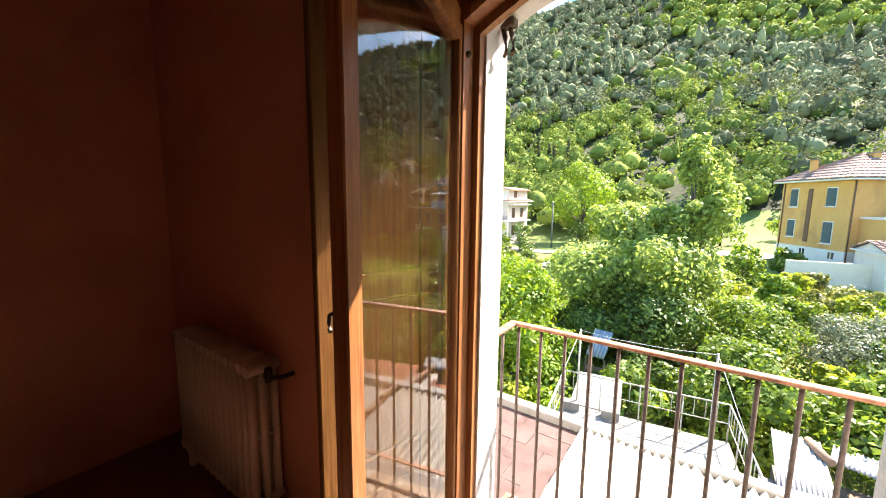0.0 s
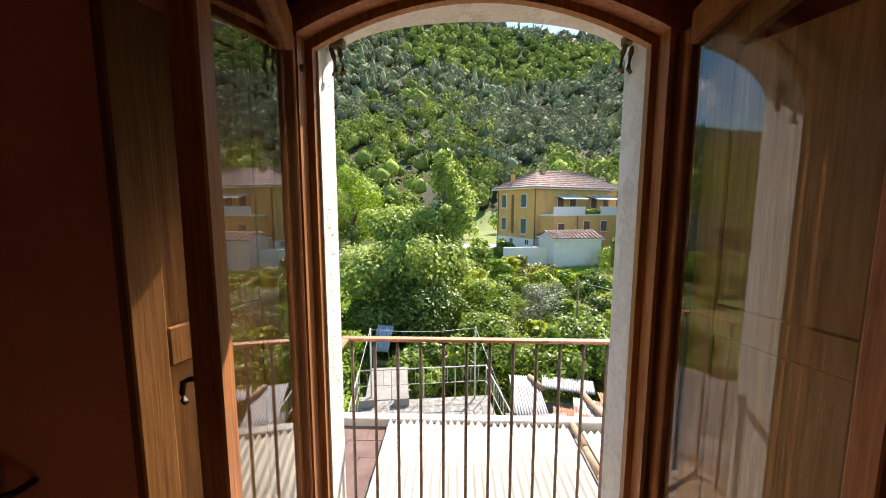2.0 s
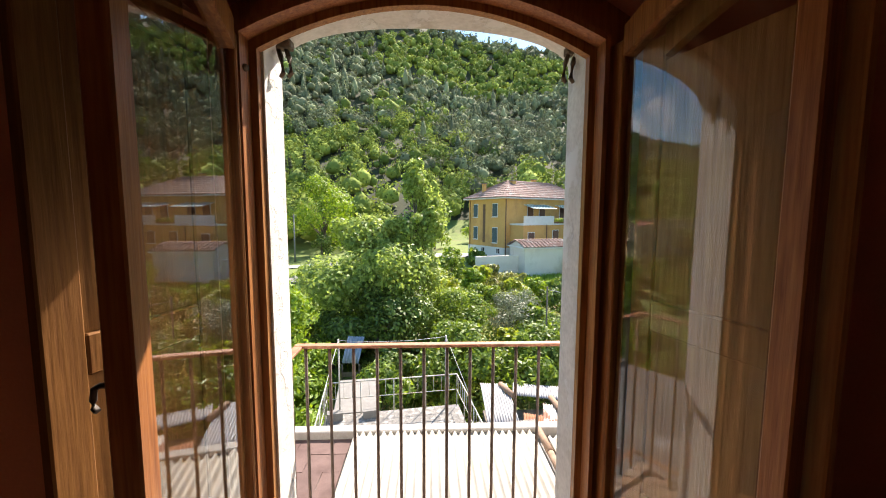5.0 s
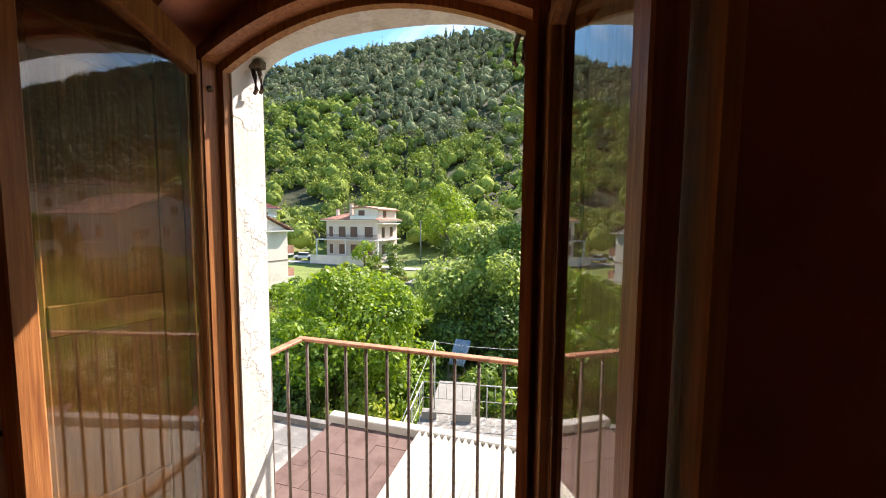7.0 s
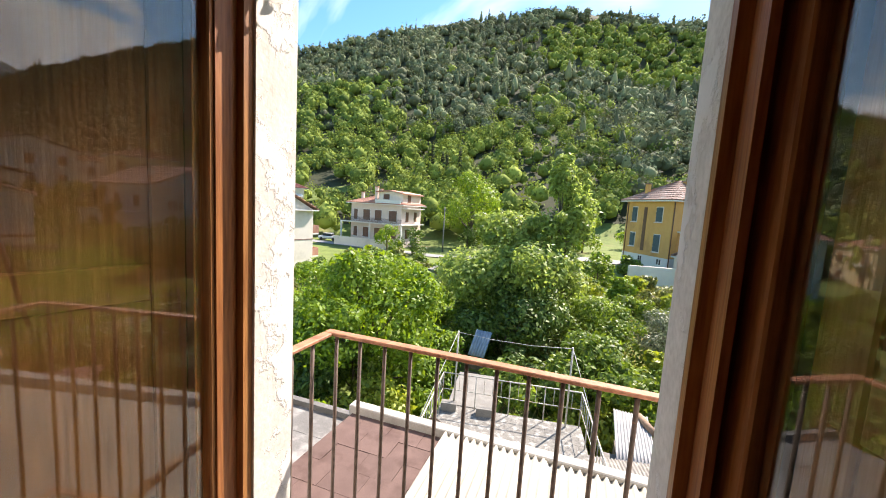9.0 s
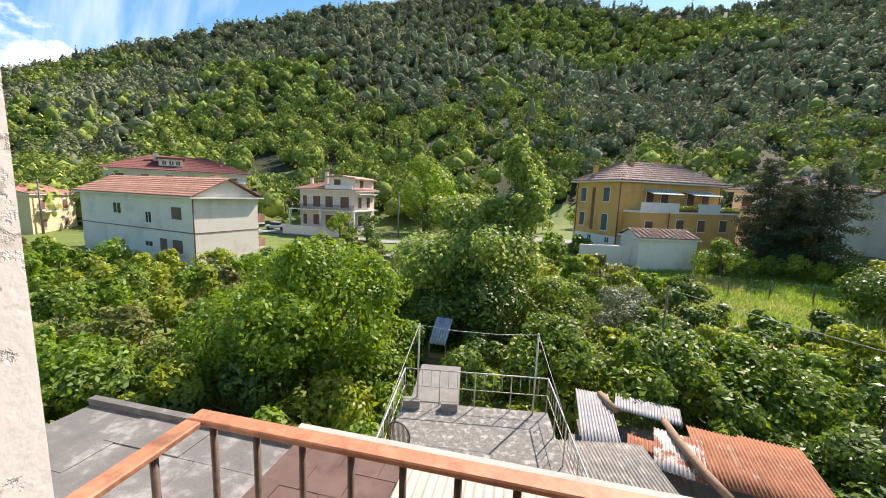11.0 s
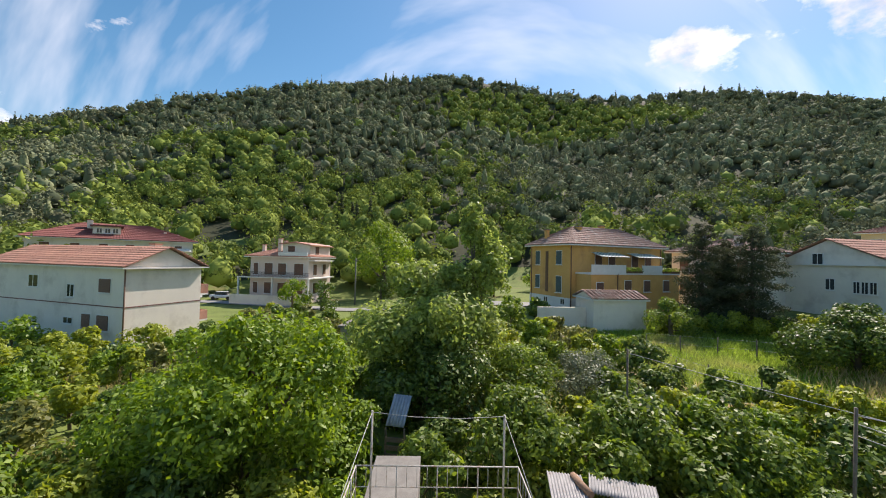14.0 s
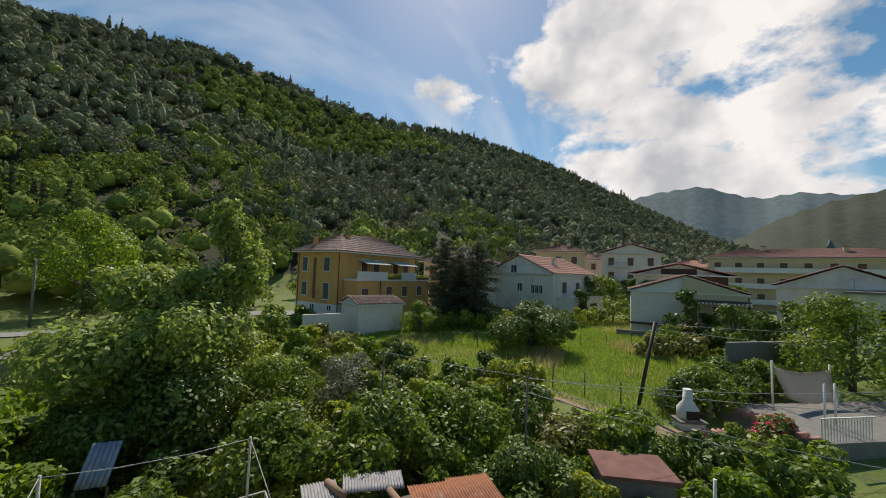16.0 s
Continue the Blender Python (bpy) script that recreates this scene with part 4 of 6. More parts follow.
def build_basket():
    root = thing("wire_chair", "round-backed grey wire garden chair on the terrace", "chair", m=TM @ pose(0.2, 0.35, 0, 0, 0, -20))
    for k in range(17):
        u = -0.2 + 0.025 * k
        hh = math.sqrt(max(0.0, 0.22 ** 2 - u * u))
        part("back_wire", tube(bmesh.new(), ((u, 0.2, 0.62 - hh), (u, 0.2, 0.62 + hh)), 0.007, 5), "bar_paint", root)
    pts = [(0.22 * math.cos(2 * math.pi * k / 20), 0.2, 0.62 + 0.22 * math.sin(2 * math.pi * k / 20)) for k in range(21)]
    part("back_rim", tube(bmesh.new(), pts, 0.016, 6), "bar_paint", root)
    pts = [(0.22 * math.cos(2 * math.pi * k / 20), 0.22 * math.sin(2 * math.pi * k / 20), 0.42) for k in range(21)]
    part("seat_rim", tube(bmesh.new(), pts, 0.012, 6), "pale_metal", root)
    part("seat", tube(bmesh.new(), ((0, 0, 0.415), (0, 0, 0.425)), 0.205, 16), "wire", root)
    for sx in (-1, 1):
        for sy in (-1, 1):
            part("leg", tube(bmesh.new(), ((sx * 0.15, sy * 0.15, 0.42), (sx * 0.2, sy * 0.2, 0.0)), 0.011, 6), "pale_metal", root)


build_basket()


# ---- sheds with sheet roofs ----
def sheet_roof(name, label, origin, rz, w, l, mt, drop, pitch=0.08, group="shed roofs"):
    ob = part(name, corrugated(bmesh.new(), w, l, pitch, 0.018, 0.008, 0.006), mt, None, m=pose(*origin, drop, 0, rz))
    return tagged(ob, label, "roof sheet", group)


shed = thing("garden_shed", "ramshackle low garden shed, its shaded inside coloured onto a wall", "shed")
# solid wall in dark post colour, standing in for the unlit inside
box_part("wall", (1.9, 6.0, 9.9, 11.6, -7.0, -5.3), "post", shed)
box_part("wall", (4.0, 6.0, 8.0, 9.5, -7.0, -4.8), "concrete", shed)
box_part("wall", (1.4, 3.7, 6.4, 9.5, -7.0, -4.5), "concrete", shed)
sheet_roof("zinc_roof_sheet", "pale weathered corrugated zinc roof sheet", (1.62, 8.7, -4.25), -3, 0.92, 2.7, "zinc", 1)
sheet_roof("zinc_roof_sheet", "pale weathered corrugated zinc sheet, crooked", (2.8, 11.0, -4.45), -14, 1.7, 0.9, "zinc", 2)
sheet_roof("grey_roof_sheet", "dark grey corrugated fibre roof sheet", (1.2, 6.0, -3.98), 10, 2.2, 2.5, "grey_sheet", -2)
sheet_roof("rusty_roof_sheet", "red rusty corrugated roof sheet", (3.9, 8.0, -4.12), -10, 1.15, 2.0, "rust_sheet", 2)
sheet_roof("rusty_roof_sheet", "red rusty corrugated roof sheet, lower lap", (5.0, 7.75, -4.2), -10, 1.25, 2.3, "rust_sheet", 2)
sheet_roof("rusty_roof_sheet", "small rusty corrugated canopy sheet", (2.75, 9.3, -4.5), -15, 0.75, 0.55, "rust_sheet", 6)
sheet_roof("patched_roof_sheet", "half-rusted pale corrugated roof sheet", (3.0, 8.2, -4.13), -16, 1.0, 1.5, "patched_sheet", 3)
tagged(part("log", tube(bmesh.new(), [(3.75, 9.95, -4.02), (3.8, 9.0, -4.0), (3.95, 8.0, -3.98), (4.1, 7.4, -3.98)], [0.085, 0.095, 0.09, 0.08], 10), "log", None), "weathered round log lying on the rusty roof", "log")
tagged(part("log", tube(bmesh.new(), [(2.45, 11.3, -4.2), (2.55, 10.8, -4.16), (2.7, 10.4, -4.17)], [0.09, 0.1, 0.09], 10), "log", None), "short log weighing down the zinc sheets", "log")
tagged(part("board", box(bmesh.new(), 0, 0.14, 0, 0.8, 0, 0.025), "log", None, m=pose(4.75, 8.7, -4.12, 2, 0, -10)), "loose weathered plank on the rusty roof", "plank")
bl = sheet_roof("blue_shelter_sheet", "sloping blue-grey corrugated shelter sheet", (-3.62, 14.2, -4.55), -6, 0.72, 1.25, "blue_sheet", 42, 0.12, "shelter roof")
bx = thing("wooden_shelter", "small dark wooden shelter with slatted front", "shelter")
for k in range(5):
    box_part("slat", (-3.6, -2.9, 14.1, 14.13, -6.3 + k * 0.3, -6.12 + k * 0.3), "post", bx)
for x in (-3.62, -2.92):
    box_part("upright", (x, x + 0.06, 14.13, 14.2, -6.6, -4.6), "post", bx)


# ---- houses ----
def house_frame(c, u):
    u = Vector((*u, 0)).normalized()
    v = Vector((-u.y, u.x, 0))
    return Matrix(((u.x, v.x, 0, c[0]), (u.y, v.y, 0, c[1]), (0, 0, 1, c[2]), (0, 0, 0, 1)))


def roof_rows(name, a, b, c, d, mt, parent, rows=9, lift=0.1):
    """A roof slope between the eave a-b and the ridge d-c: a deck, and tile courses lapped on it."""
    a, b, c, d = (Vector(p) for p in (a, b, c, d))
    up = (b - a).cross(d - a).normalized()
    if up.z < 0:
        up = -up
    bm = bmesh.new()
    low = [bm.verts.new(p) for p in (a, b, c, d)] if (c - d).length > 1e-4 else [bm.verts.new(p) for p in (a, b, c)]
    top = [bm.verts.new(v.co + up * 0.03) for v in low]
    bm.faces.new(low[::-1])
    bm.faces.new(top)
    for i in range(len(low)):
        k = (i + 1) % len(low)
        bm.faces.new((low[i], low[k], top[k], top[i]))
    root = part(name, bm, mt, parent)
    n = max(4, int((b - a).length / 0.45))
    for j in range(rows):
        bm = bmesh.new()
        s0, s1 = j / rows, (j + 1.08) / rows if j < rows - 1 else 1.0
        p0, p1 = a.lerp(d, s0), b.lerp(c, s0)
        q0, q1 = a.lerp(d, s1), b.lerp(c, s1)
        lo, hi, un = [], [], []
        for i in range(n * 2 + 1):
            w = 0.07 if i % 2 else 0.0
            lo.append(bm.verts.new(p0.lerp(p1, i / (2 * n)) + up * (lift + w + 0.02 * random.random())))
            hi.append(bm.verts.new(q0.lerp(q1, i / (2 * n)) + up * (lift * 0.45 + w)))
            un.append(bm.verts.new(p0.lerp(p1, i / (2 * n)) + up * 0.035))
        for i in range(2 * n):
            bm.faces.new((lo[i], lo[i + 1], hi[i + 1], hi[i]))
            bm.faces.new((un[i], un[i + 1], lo[i + 1], lo[i]))
        part("tile_course", bm, mt, root)
    return root


def window(root, m, w, h, shutter=None, trim="trim_white", open_shutters=False, sill=True):
    """A window on a facade: m puts its lower middle on the wall, y pointing out of the wall is -y."""
    r = part("window", box(bmesh.new(), -w / 2 - 0.08, w / 2 + 0.08, -0.03, 0.02, -0.08, h + 0.08), trim, root, m=m)
    part("pane", box(bmesh.new(), -w / 2, w / 2, -0.045, -0.031, 0, h), "pane", r)
    part("mullion", box(bmesh.new(), -0.035, 0.035, -0.06, -0.046, 0, h), trim, r)
    if sill:
        part("sill", box(bmesh.new(), -w / 2 - 0.15, w / 2 + 0.15, -0.16, -0.031, -0.14, -0.085), trim, r)
    if shutter:
        if open_shutters:
            for s in (-1, 1):
                x = s * (w / 2 + w / 4 + 0.02)
                part("shutter", box(bmesh.new(), x - w / 4, x + w / 4, -0.09, -0.04, 0, h), shutter, r)
        else:
            bm = bmesh.new()
            n = max(3, int(h / 0.14))
            rows = []
            for k in range(n):
                for z, y in ((k * h / n, -0.105), ((k + 0.9) * h / n, -0.07)):
                    rows.append([bm.verts.new((x, y, z)) for x in (-w / 2, w / 2)])
            for a, b in zip(rows, rows[1:]):
                bm.faces.new((a[0], a[1], b[1], b[0]))
            bk = [[bm.verts.new((x, -0.06, v[0].co.z)) for x in (-w / 2, w / 2)] for v in rows]
            for a, b in zip(bk, bk[1:]):
                bm.faces.new((a[1], a[0], b[0], b[1]))
            for a, b, c, d in zip(rows, rows[1:], bk, bk[1:]):
                bm.faces.new((a[0], b[0], d[0], c[0]))
                bm.faces.new((a[1], c[1], d[1], b[1]))
            bm.faces.new((rows[0][0], bk[0][0], bk[0][1], rows[0][1]))
            bm.faces.new((rows[-1][0], rows[-1][1], bk[-1][1], bk[-1][0]))
            part("shutter", bm, shutter, r)
    return r


def face_m(side, along, z, W, D):
    """Pose on a facade of a W x D block: front (y=0), left (x=0), right (x=W)."""
    if side == "front":
        return pose(along, 0, z)
    if side == "left":
        return pose(0, along, z, 0, 0, -90)
    return pose(W, along, z, 0, 0, 90)


def house(name, label, c, u, W, D, H, wall, roof, kind="hip", rise=1.8, over=0.5, wins=(), base=None, chimneys=(), deep=1.5):
    root = thing(name, label, "house", m=house_frame(c, u))
    box_part("wall", (0, W, 0, D, -deep, H), wall, root)
    if base:
        box_part("plinth", (-0.04, W + 0.04, -0.04, D + 0.04, -deep, base), "plinth", root)
    o = over
    A, B, C, E = (-o, -o, H), (W + o, -o, H), (W + o, D + o, H), (-o, D + o, H)
    if kind == "hip":
        k = min(W, D) / 2
        if W >= D:
            p, q = (k, D / 2, H + rise), (W - k, D / 2, H + rise)
            roof_rows("roof", A, B, q, p, roof, root)
            roof_rows("roof", C, E, p, q, roof, root)
            roof_rows("roof", E, A, p, p, roof, root)
            roof_rows("roof", B, C, q, q, roof, root)
        else:
            p, q = (W / 2, k, H + rise), (W / 2, D - k, H + rise)
            roof_rows("roof", A, B, p, p, roof, root)
            roof_rows("roof", B, C, q, p, roof, root)
            roof_rows("roof", C, E, q, q, roof, root)
            roof_rows("roof", E, A, p, q, roof, root)
    else:
        if kind == "gable_x":       # ridge along x
            p, q = (-o, D / 2, H + rise), (W + o, D / 2, H + rise)
            roof_rows("roof", A, B, q, p, roof, root)
            roof_rows("roof", C, E, p, q, roof, root)
            tri = [((x, 0, H), (x, D, H), (x, D / 2, H + rise * 0.96)) for x in (0.0, W)]
        else:                       # ridge along y
            p, q = (W / 2, -o, H + rise), (W / 2, D + o, H + rise)
            roof_rows("roof", B, C, q, p, roof, root)
            roof_rows("roof", E, A, p, q, roof, root)
            tri = [((0, y, H), (W, y, H), (W / 2, y, H + rise * 0.96)) for y in (0.0, D)]
        for t in tri:
            bm = bmesh.new()
            f = bm.faces.new([bm.verts.new(v) for v in t])
            ex = bmesh.ops.extrude_face_region(bm, geom=[f])
            cen = Vector((W / 2, D / 2, H))
            dirv = Vector((0.2 if t[0][0] == t[1][0] and t[0][0] == 0 else (-0.2 if t[0][0] == t[1][0] else 0), 0, 0)) if kind == "gable_x" else Vector((0, 0.2 if t[0][1] == 0 else -0.2, 0))
            bmesh.ops.translate(bm, verts=[v for v in ex["geom"] if isinstance(v, bmesh.types.BMVert)], vec=dirv)
            part("gable", bm, wall, root)
    bm = bmesh.new()
    box(bm, -o, W + o, -o, D + o, H - 0.14, H - 0.02)
    part("eave_board", bm, "trim_white", root)
    for w in wins:
        side, along, z, ww, hh, sh = w[:6]
        window(root, face_m(side, along, z, W, D), ww, hh, sh, open_shutters=len(w) > 6)
    for x, y, z, s, h in chimneys:
        part("chimney", box(bmesh.new(), x - s, x + s, y - s, y + s, z, z + h), wall, root)
        part("chimney_cap", box(bmesh.new(), x - s - 0.08, x + s + 0.08, y - s - 0.08, y + s + 0.08, z + h, z + h + 0.12), roof, root)
    return root


def balcony(root, x0, x1, y0, y1, z, mt="trim_white", h=0.95, solid=True, m=None):
    r = part("balcony", box(bmesh.new(), x0, x1, y0, y1, z - 0.18, z), "trim_white", root, m=m)
    if solid:
        part("parapet", box(bmesh.new(), x0, x1, y0, y0 + 0.1, z, z + h), mt, r)
        part("parapet", box(bmesh.new(), x0, x0 + 0.1, y0 + 0.1, y1, z, z + h), mt, r)
        part("parapet", box(bmesh.new(), x1 - 0.1, x1, y0 + 0.1, y1, z, z + h), mt, r)
    else:
        bm = bmesh.new()
        box(bm, x0, x1, y0, y0 + 0.05, z + h - 0.05, z + h)
        k = x0
        while k < x1:
            box(bm, k, k + 0.03, y0, y0 + 0.03, z, z + h - 0.05)
            k += 0.14
        part("balcony_rail", bm, mt, r)
    return r


# ochre house
yh = house("ochre_house", "two-storey ochre house with old tiled hip roof and balconies", (9.7, 46.0, -3.6), (0.866, 0.5), 15.6, 7.6, 7.4, "yellow", "old_tiles", "hip", 2.5, 0.6, base=1.0, deep=2.5,
           wins=(("left", 1.9, 1.6, 0.9, 1.9, "shutter"), ("left", 6.0, 1.9, 0.8, 1.6, "shutter"), ("left", 1.9, 5.0, 0.9, 1.6, "shutter"), ("left", 6.0, 4.9, 0.8, 1.7, "shutter"),
                 
                 ("front", 4.4, 4.4, 1.0, 2.1, "brown_shutter"), ("front", 6.6, 4.4, 1.0, 2.1, "brown_shutter"), ("front", 10.6, 4.4, 1.0, 2.1, "brown_shutter"), ("front", 13.0, 4.4, 1.0, 2.1, "brown_shutter"),
                 ("left", 1.2, 0.2, 0.6, 0.6, None), ("left", 4.3, 0.2, 0.6, 0.6, None)), chimneys=((4, 3, 8.2, 0.3, 1.6), (9.5, 4.5, 9.0, 0.3, 1.3), (1.0, 5.5, 7.9, 0.22, 1.5)))
box_part("stair_window", (-0.05, -0.005, 3.9, 4.4, 1.5, 6.6), "brown_shutter", yh)
box_part("ground_floor_range", (0.9, 15.6, -2.4, -0.005, -2.5, 3.9), "yellow", yh)
box_part("terrace_slab", (0.8, 15.7, -2.5, -0.006, 3.91, 4.1), "trim_white", yh)
for xa, xb in ((0.9, 6.2), (9.0, 12.4)):
    box_part("parapet", (xa, xb, -2.5, -2.38, 4.11, 5.05), "trim_white", yh)
for xa, xb in ((6.3, 8.9), (12.5, 15.5)):
    lob = [(xa + (xb - xa) * (k + 0.5) / 7, -2.4, 4.5, 0.32, 0.32) for k in range(7)]
    part("planter_plants", crown_mesh("planter_plants", lob, 500, 0.16, 0.1, "fig"), "fig", yh)
    box_part("planter", (xa, xb, -2.55, -2.3, 4.11, 4.35), "brown_shutter", yh)
for k in range(4):
    window(yh, pose((2.2, 6.6, 9.8, 13.2)[k], -2.4, (1.7, 1.9, 1.9, 1.9)[k]), 1.0, 1.3, "brown_shutter")
part("drainpipe", tube(bmesh.new(), ((4.9, -2.47, 4.0), (4.9, -2.47, -1.0)), 0.06, 6), "brown_shutter", yh)
for x in (2.6, 8.6):
    aw = part("awning", box(bmesh.new(), x + 0.6, x + 5.0, -1.9, -0.02, 6.5, 6.54, m=Matrix.Translation((0, 0, 6.52)) @ pose(0, 0, 0, 16) @ Matrix.Translation((0, 0, -6.52))), "awning", yh)
    for k in range(7):
        part("stripe", box(bmesh.new(), x + 0.7 + k * 0.62, x + 1.0 + k * 0.62, -1.91, -0.02, 6.541, 6.55, m=Matrix.Translation((0, 0, 6.52)) @ pose(0, 0, 0, 16) @ Matrix.Translation((0, 0, -6.52))), "awning_green", aw)
for p in ((0.12, -0.05), (-0.05, 7.3), (15.3, -0.05)):
    part("drainpipe", tube(bmesh.new(), ((p[0], p[1], -1), (p[0], p[1], 7.2)), 0.06, 6), "brown_shutter", yh)

# white shed in the meadow
sh = house("meadow_shed", "small white rendered shed with tiled lean roof", (10.4, 38.6, -5.3), (0.97, 0.2), 5.4, 4.0, 3.4, "white_wall", "old_tiles", "gable_x", 0.7, 0.25, wins=())
box_part("side_wall", (-5.0, -0.01, 1.5, 1.8, -1.5, 2.4), "white_wall", sh)

# large white house
wh = house("white_house", "large white two-storey house with red tiled gable roof", (-31.5, 30.0, -6.6), (0.2, 0.98), 7.2, 21.0, 6.9, "white_wall", "terracotta", "gable_y", 1.9, 0.5,
           wins=(), chimneys=((5.2, 4.0, 7.8, 0.35, 1.3),))
for al, z, w, h in ((2.6, 4.6, 1.5, 1.2), (7.4, 4.0, 0.9, 1.1), (13.2, 4.7, 1.4, 1.1), (2.7, 1.2, 1.5, 1.3), (5.0, 1.2, 1.1, 1.3), (7.6, 1.5, 1.2, 0.5)):
    window(wh, face_m("left", al, z, 7.2, 21), w, h, "brown_shutter" if h > 1.15 else None)
box_part("string_course", (-0.03, 7.23, -0.03, 20.9, 3.3, 3.4), "brown_tiles", wh)
for z in (1.2, 4.0):
    balcony(wh, 7.21, 8.6, 0.6, 5.5, z, "terracotta")
part("drainpipe", tube(bmesh.new(), ((-0.06, -0.06, -1), (-0.06, -0.06, 6.7)), 0.07, 6), "brown_shutter", wh)

# maroon-roofed house behind it
bh = house("maroon_roof_house", "large house with dark maroon hip roof behind the white one", (-77.6, 54.8, -6.0), (0.675, 0.738), 24, 14, 10.0, "white_wall", "maroon_tiles", "hip", 3.2, 0.9,
           wins=tuple(("front", 2.5 + 3.8 * k, 7.6, 1.2, 1.5, "brown_shutter") for k in range(6)), chimneys=((8, 4, 12.0, 0.4, 1.6), (19.5, 3.2, 11.0, 0.25, 1.0), (20.6, 3.4, 10.8, 0.25, 1.0), (21.7, 3.6, 10.6, 0.25, 1.0)))
box_part("dormer", (8.5, 12.5, 1.2, 6.0, 10.6, 12.4), "white_wall", bh)
box_part("dormer_roof", (8.1, 12.9, 0.7, 6.2, 12.41, 12.65), "maroon_tiles", bh)
for x in (9.4, 10.6, 11.7):
    window(bh, pose(x, 1.2, 11.2), 0.7, 0.8, None)
part("awning", box(bmesh.new(), 20.5, 23.6, -1.6, -0.02, 8.6, 8.66, m=Matrix.Translation((0, 0, 8.6)) @ pose(0, 0, 0, 20) @ Matrix.Translation((0, 0, -8.6))), "trim_white", bh)
# beige house
be = house("beige_house", "beige house with terracotta roof and brown shutters", (-69.6, 39.4, -6.4), (-0.41, 0.91), 8.6, 10.0, 5.7, "beige_wall", "terracotta", "gable_x", 1.2, 0.35,
           wins=tuple(("front", x, z, 0.9, h, "brown_shutter") for x in (2.0, 6.4) for z, h in ((0.7, 1.2), (3.4, 1.4))) + tuple(("left", y, z, 1.0, h, "brown_shutter") for y in (2.0, 7.2) for z, h in ((0.7, 1.3), (3.4, 1.4))), chimneys=((1.4, 3.5, 5.8, 0.25, 1.4),))
balcony(be, 1.0, 3.6, -1.1, -0.01, 3.2, "bar_paint", 0.9, False)
box_part("upper_storey", (-0.9, 6.2, 4.2, 12.5, -1.5, 6.9), "beige_wall", be)
box_part("flat_roof", (-1.3, 6.6, 3.8, 12.9, 6.91, 7.1), "terracotta", be)
for y in (6.0, 9.6):
    window(be, pose(-0.9, y, 4.0, 0, 0, -90), 1.0, 1.4, "brown_shutter")
    window(be, pose(-0.9, y, 1.0, 0, 0, -90), 1.0, 1.4, "brown_shutter")
# pink villa: two storeys, and an attic behind a roof terrace
ph = house("pink_villa", "pale pink villa with long balcony, attic storey and red roof", (-42.0, 63.2, -5.6), (1.0, -0.05), 11.2, 8.2, 7.1, "pink_wall", "terracotta", "hip", 1.7, 0.8,
           wins=tuple(("front", a, z, w, h, "brown_shutter") for a, w in ((1.1, 0.8), (3.6, 1.5), (6.2, 1.5), (9.4, 1.7)) for z, h in ((0.6, 1.9), (3.9, 2.0))) + tuple(("right", a, z, 1.1, 1.9, "brown_shutter") for a in (2.2, 5.6) for z in (0.6, 3.9)), chimneys=((0.9, 2.5, 7.6, 0.25, 1.6), (4.7, 1.6, 8.0, 0.28, 2.3), (5.6, 1.8, 8.0, 0.26, 1.9)))
box_part("attic", (5.9, 11.1, 0.5, 8.0, 7.12, 9.5), "white_wall", ph)
for za, zb, xa, xb in ((9.75, 9.95, 5.5, 8.5), (9.35, 9.55, 8.5, 11.7)):
    part("attic_roof", box(bmesh.new(), xa, xb, -0.1, 8.4, 9.5, 9.7, m=Matrix.Translation((8.5, 0, 9.7)) @ pose(0, 0, 0, 0, -6 if xa < 8 else 10, 0) @ Matrix.Translation((-8.5, 0, -9.6))), "terracotta", ph)
window(ph, pose(7.6, 0.5, 8.0), 1.3, 1.0, "brown_shutter")
window(ph, pose(11.1, 3.0, 7.6, 0, 0, 90), 1.2, 1.4, "brown_shutter")
part("terrace_parapet", box(bmesh.new(), 5.8, 11.3, -0.7, -0.55, 7.12, 7.9), "trim_white", ph)
balcony(ph, -1.5, 12.2, -1.5, -0.01, 3.5, "bar_paint", 0.9, False)
part("side_balcony", box(bmesh.new(), 11.21, 12.4, 0.0, 7.4, 3.32, 3.5), "trim_white", ph)
part("side_balcony", box(bmesh.new(), 11.21, 12.4, 0.0, 7.4, 6.4, 6.55), "trim_white", ph)
for x in (-1.3, 5.2, 12.0):
    part("pillar", box(bmesh.new(), x - 0.12, x + 0.12, -1.45, -1.2, -1.5, 3.3), "trim_white", ph)
box_part("garden_wall", (-0.5, 14.0, -4.4, -4.2, -1.6, 0.7), "white_wall", ph)

# gabled white house on the right
h3 = house("gabled_white_house", "white gabled house with brown roof and small windows", (37.2, 54.3, -3.4), (0.3, -0.954), 12.0, 14.0, 5.5, "white_wall", "terracotta", "gable_y", 2.9, 0.4,
           wins=(("front", 5.0, 5.5, 1.0, 1.2, None), ("front", 6.2, 2.6, 0.8, 1.2, None), ("front", 8.6, 2.4, 0.5, 1.2, None), ("front", 9.3, 2.4, 0.5, 1.2, None), ("front", 10.0, 2.4, 0.5, 1.2, None), ("right", 3.5, 2.6, 1.2, 1.6, "brown_shutter"), ("right", 8, 2.6, 1.2, 1.6, "brown_shutter")), chimneys=((9.4, 5, 6.4, 0.3, 1.5),))
box_part("terrace_wall", (12.01, 14.6, 1.0, 12.0, -1.5, 1.9), "white_wall", h3)
box_part("terrace_coping", (11.95, 14.75, 0.9, 12.1, 1.91, 2.05), "plinth", h3)
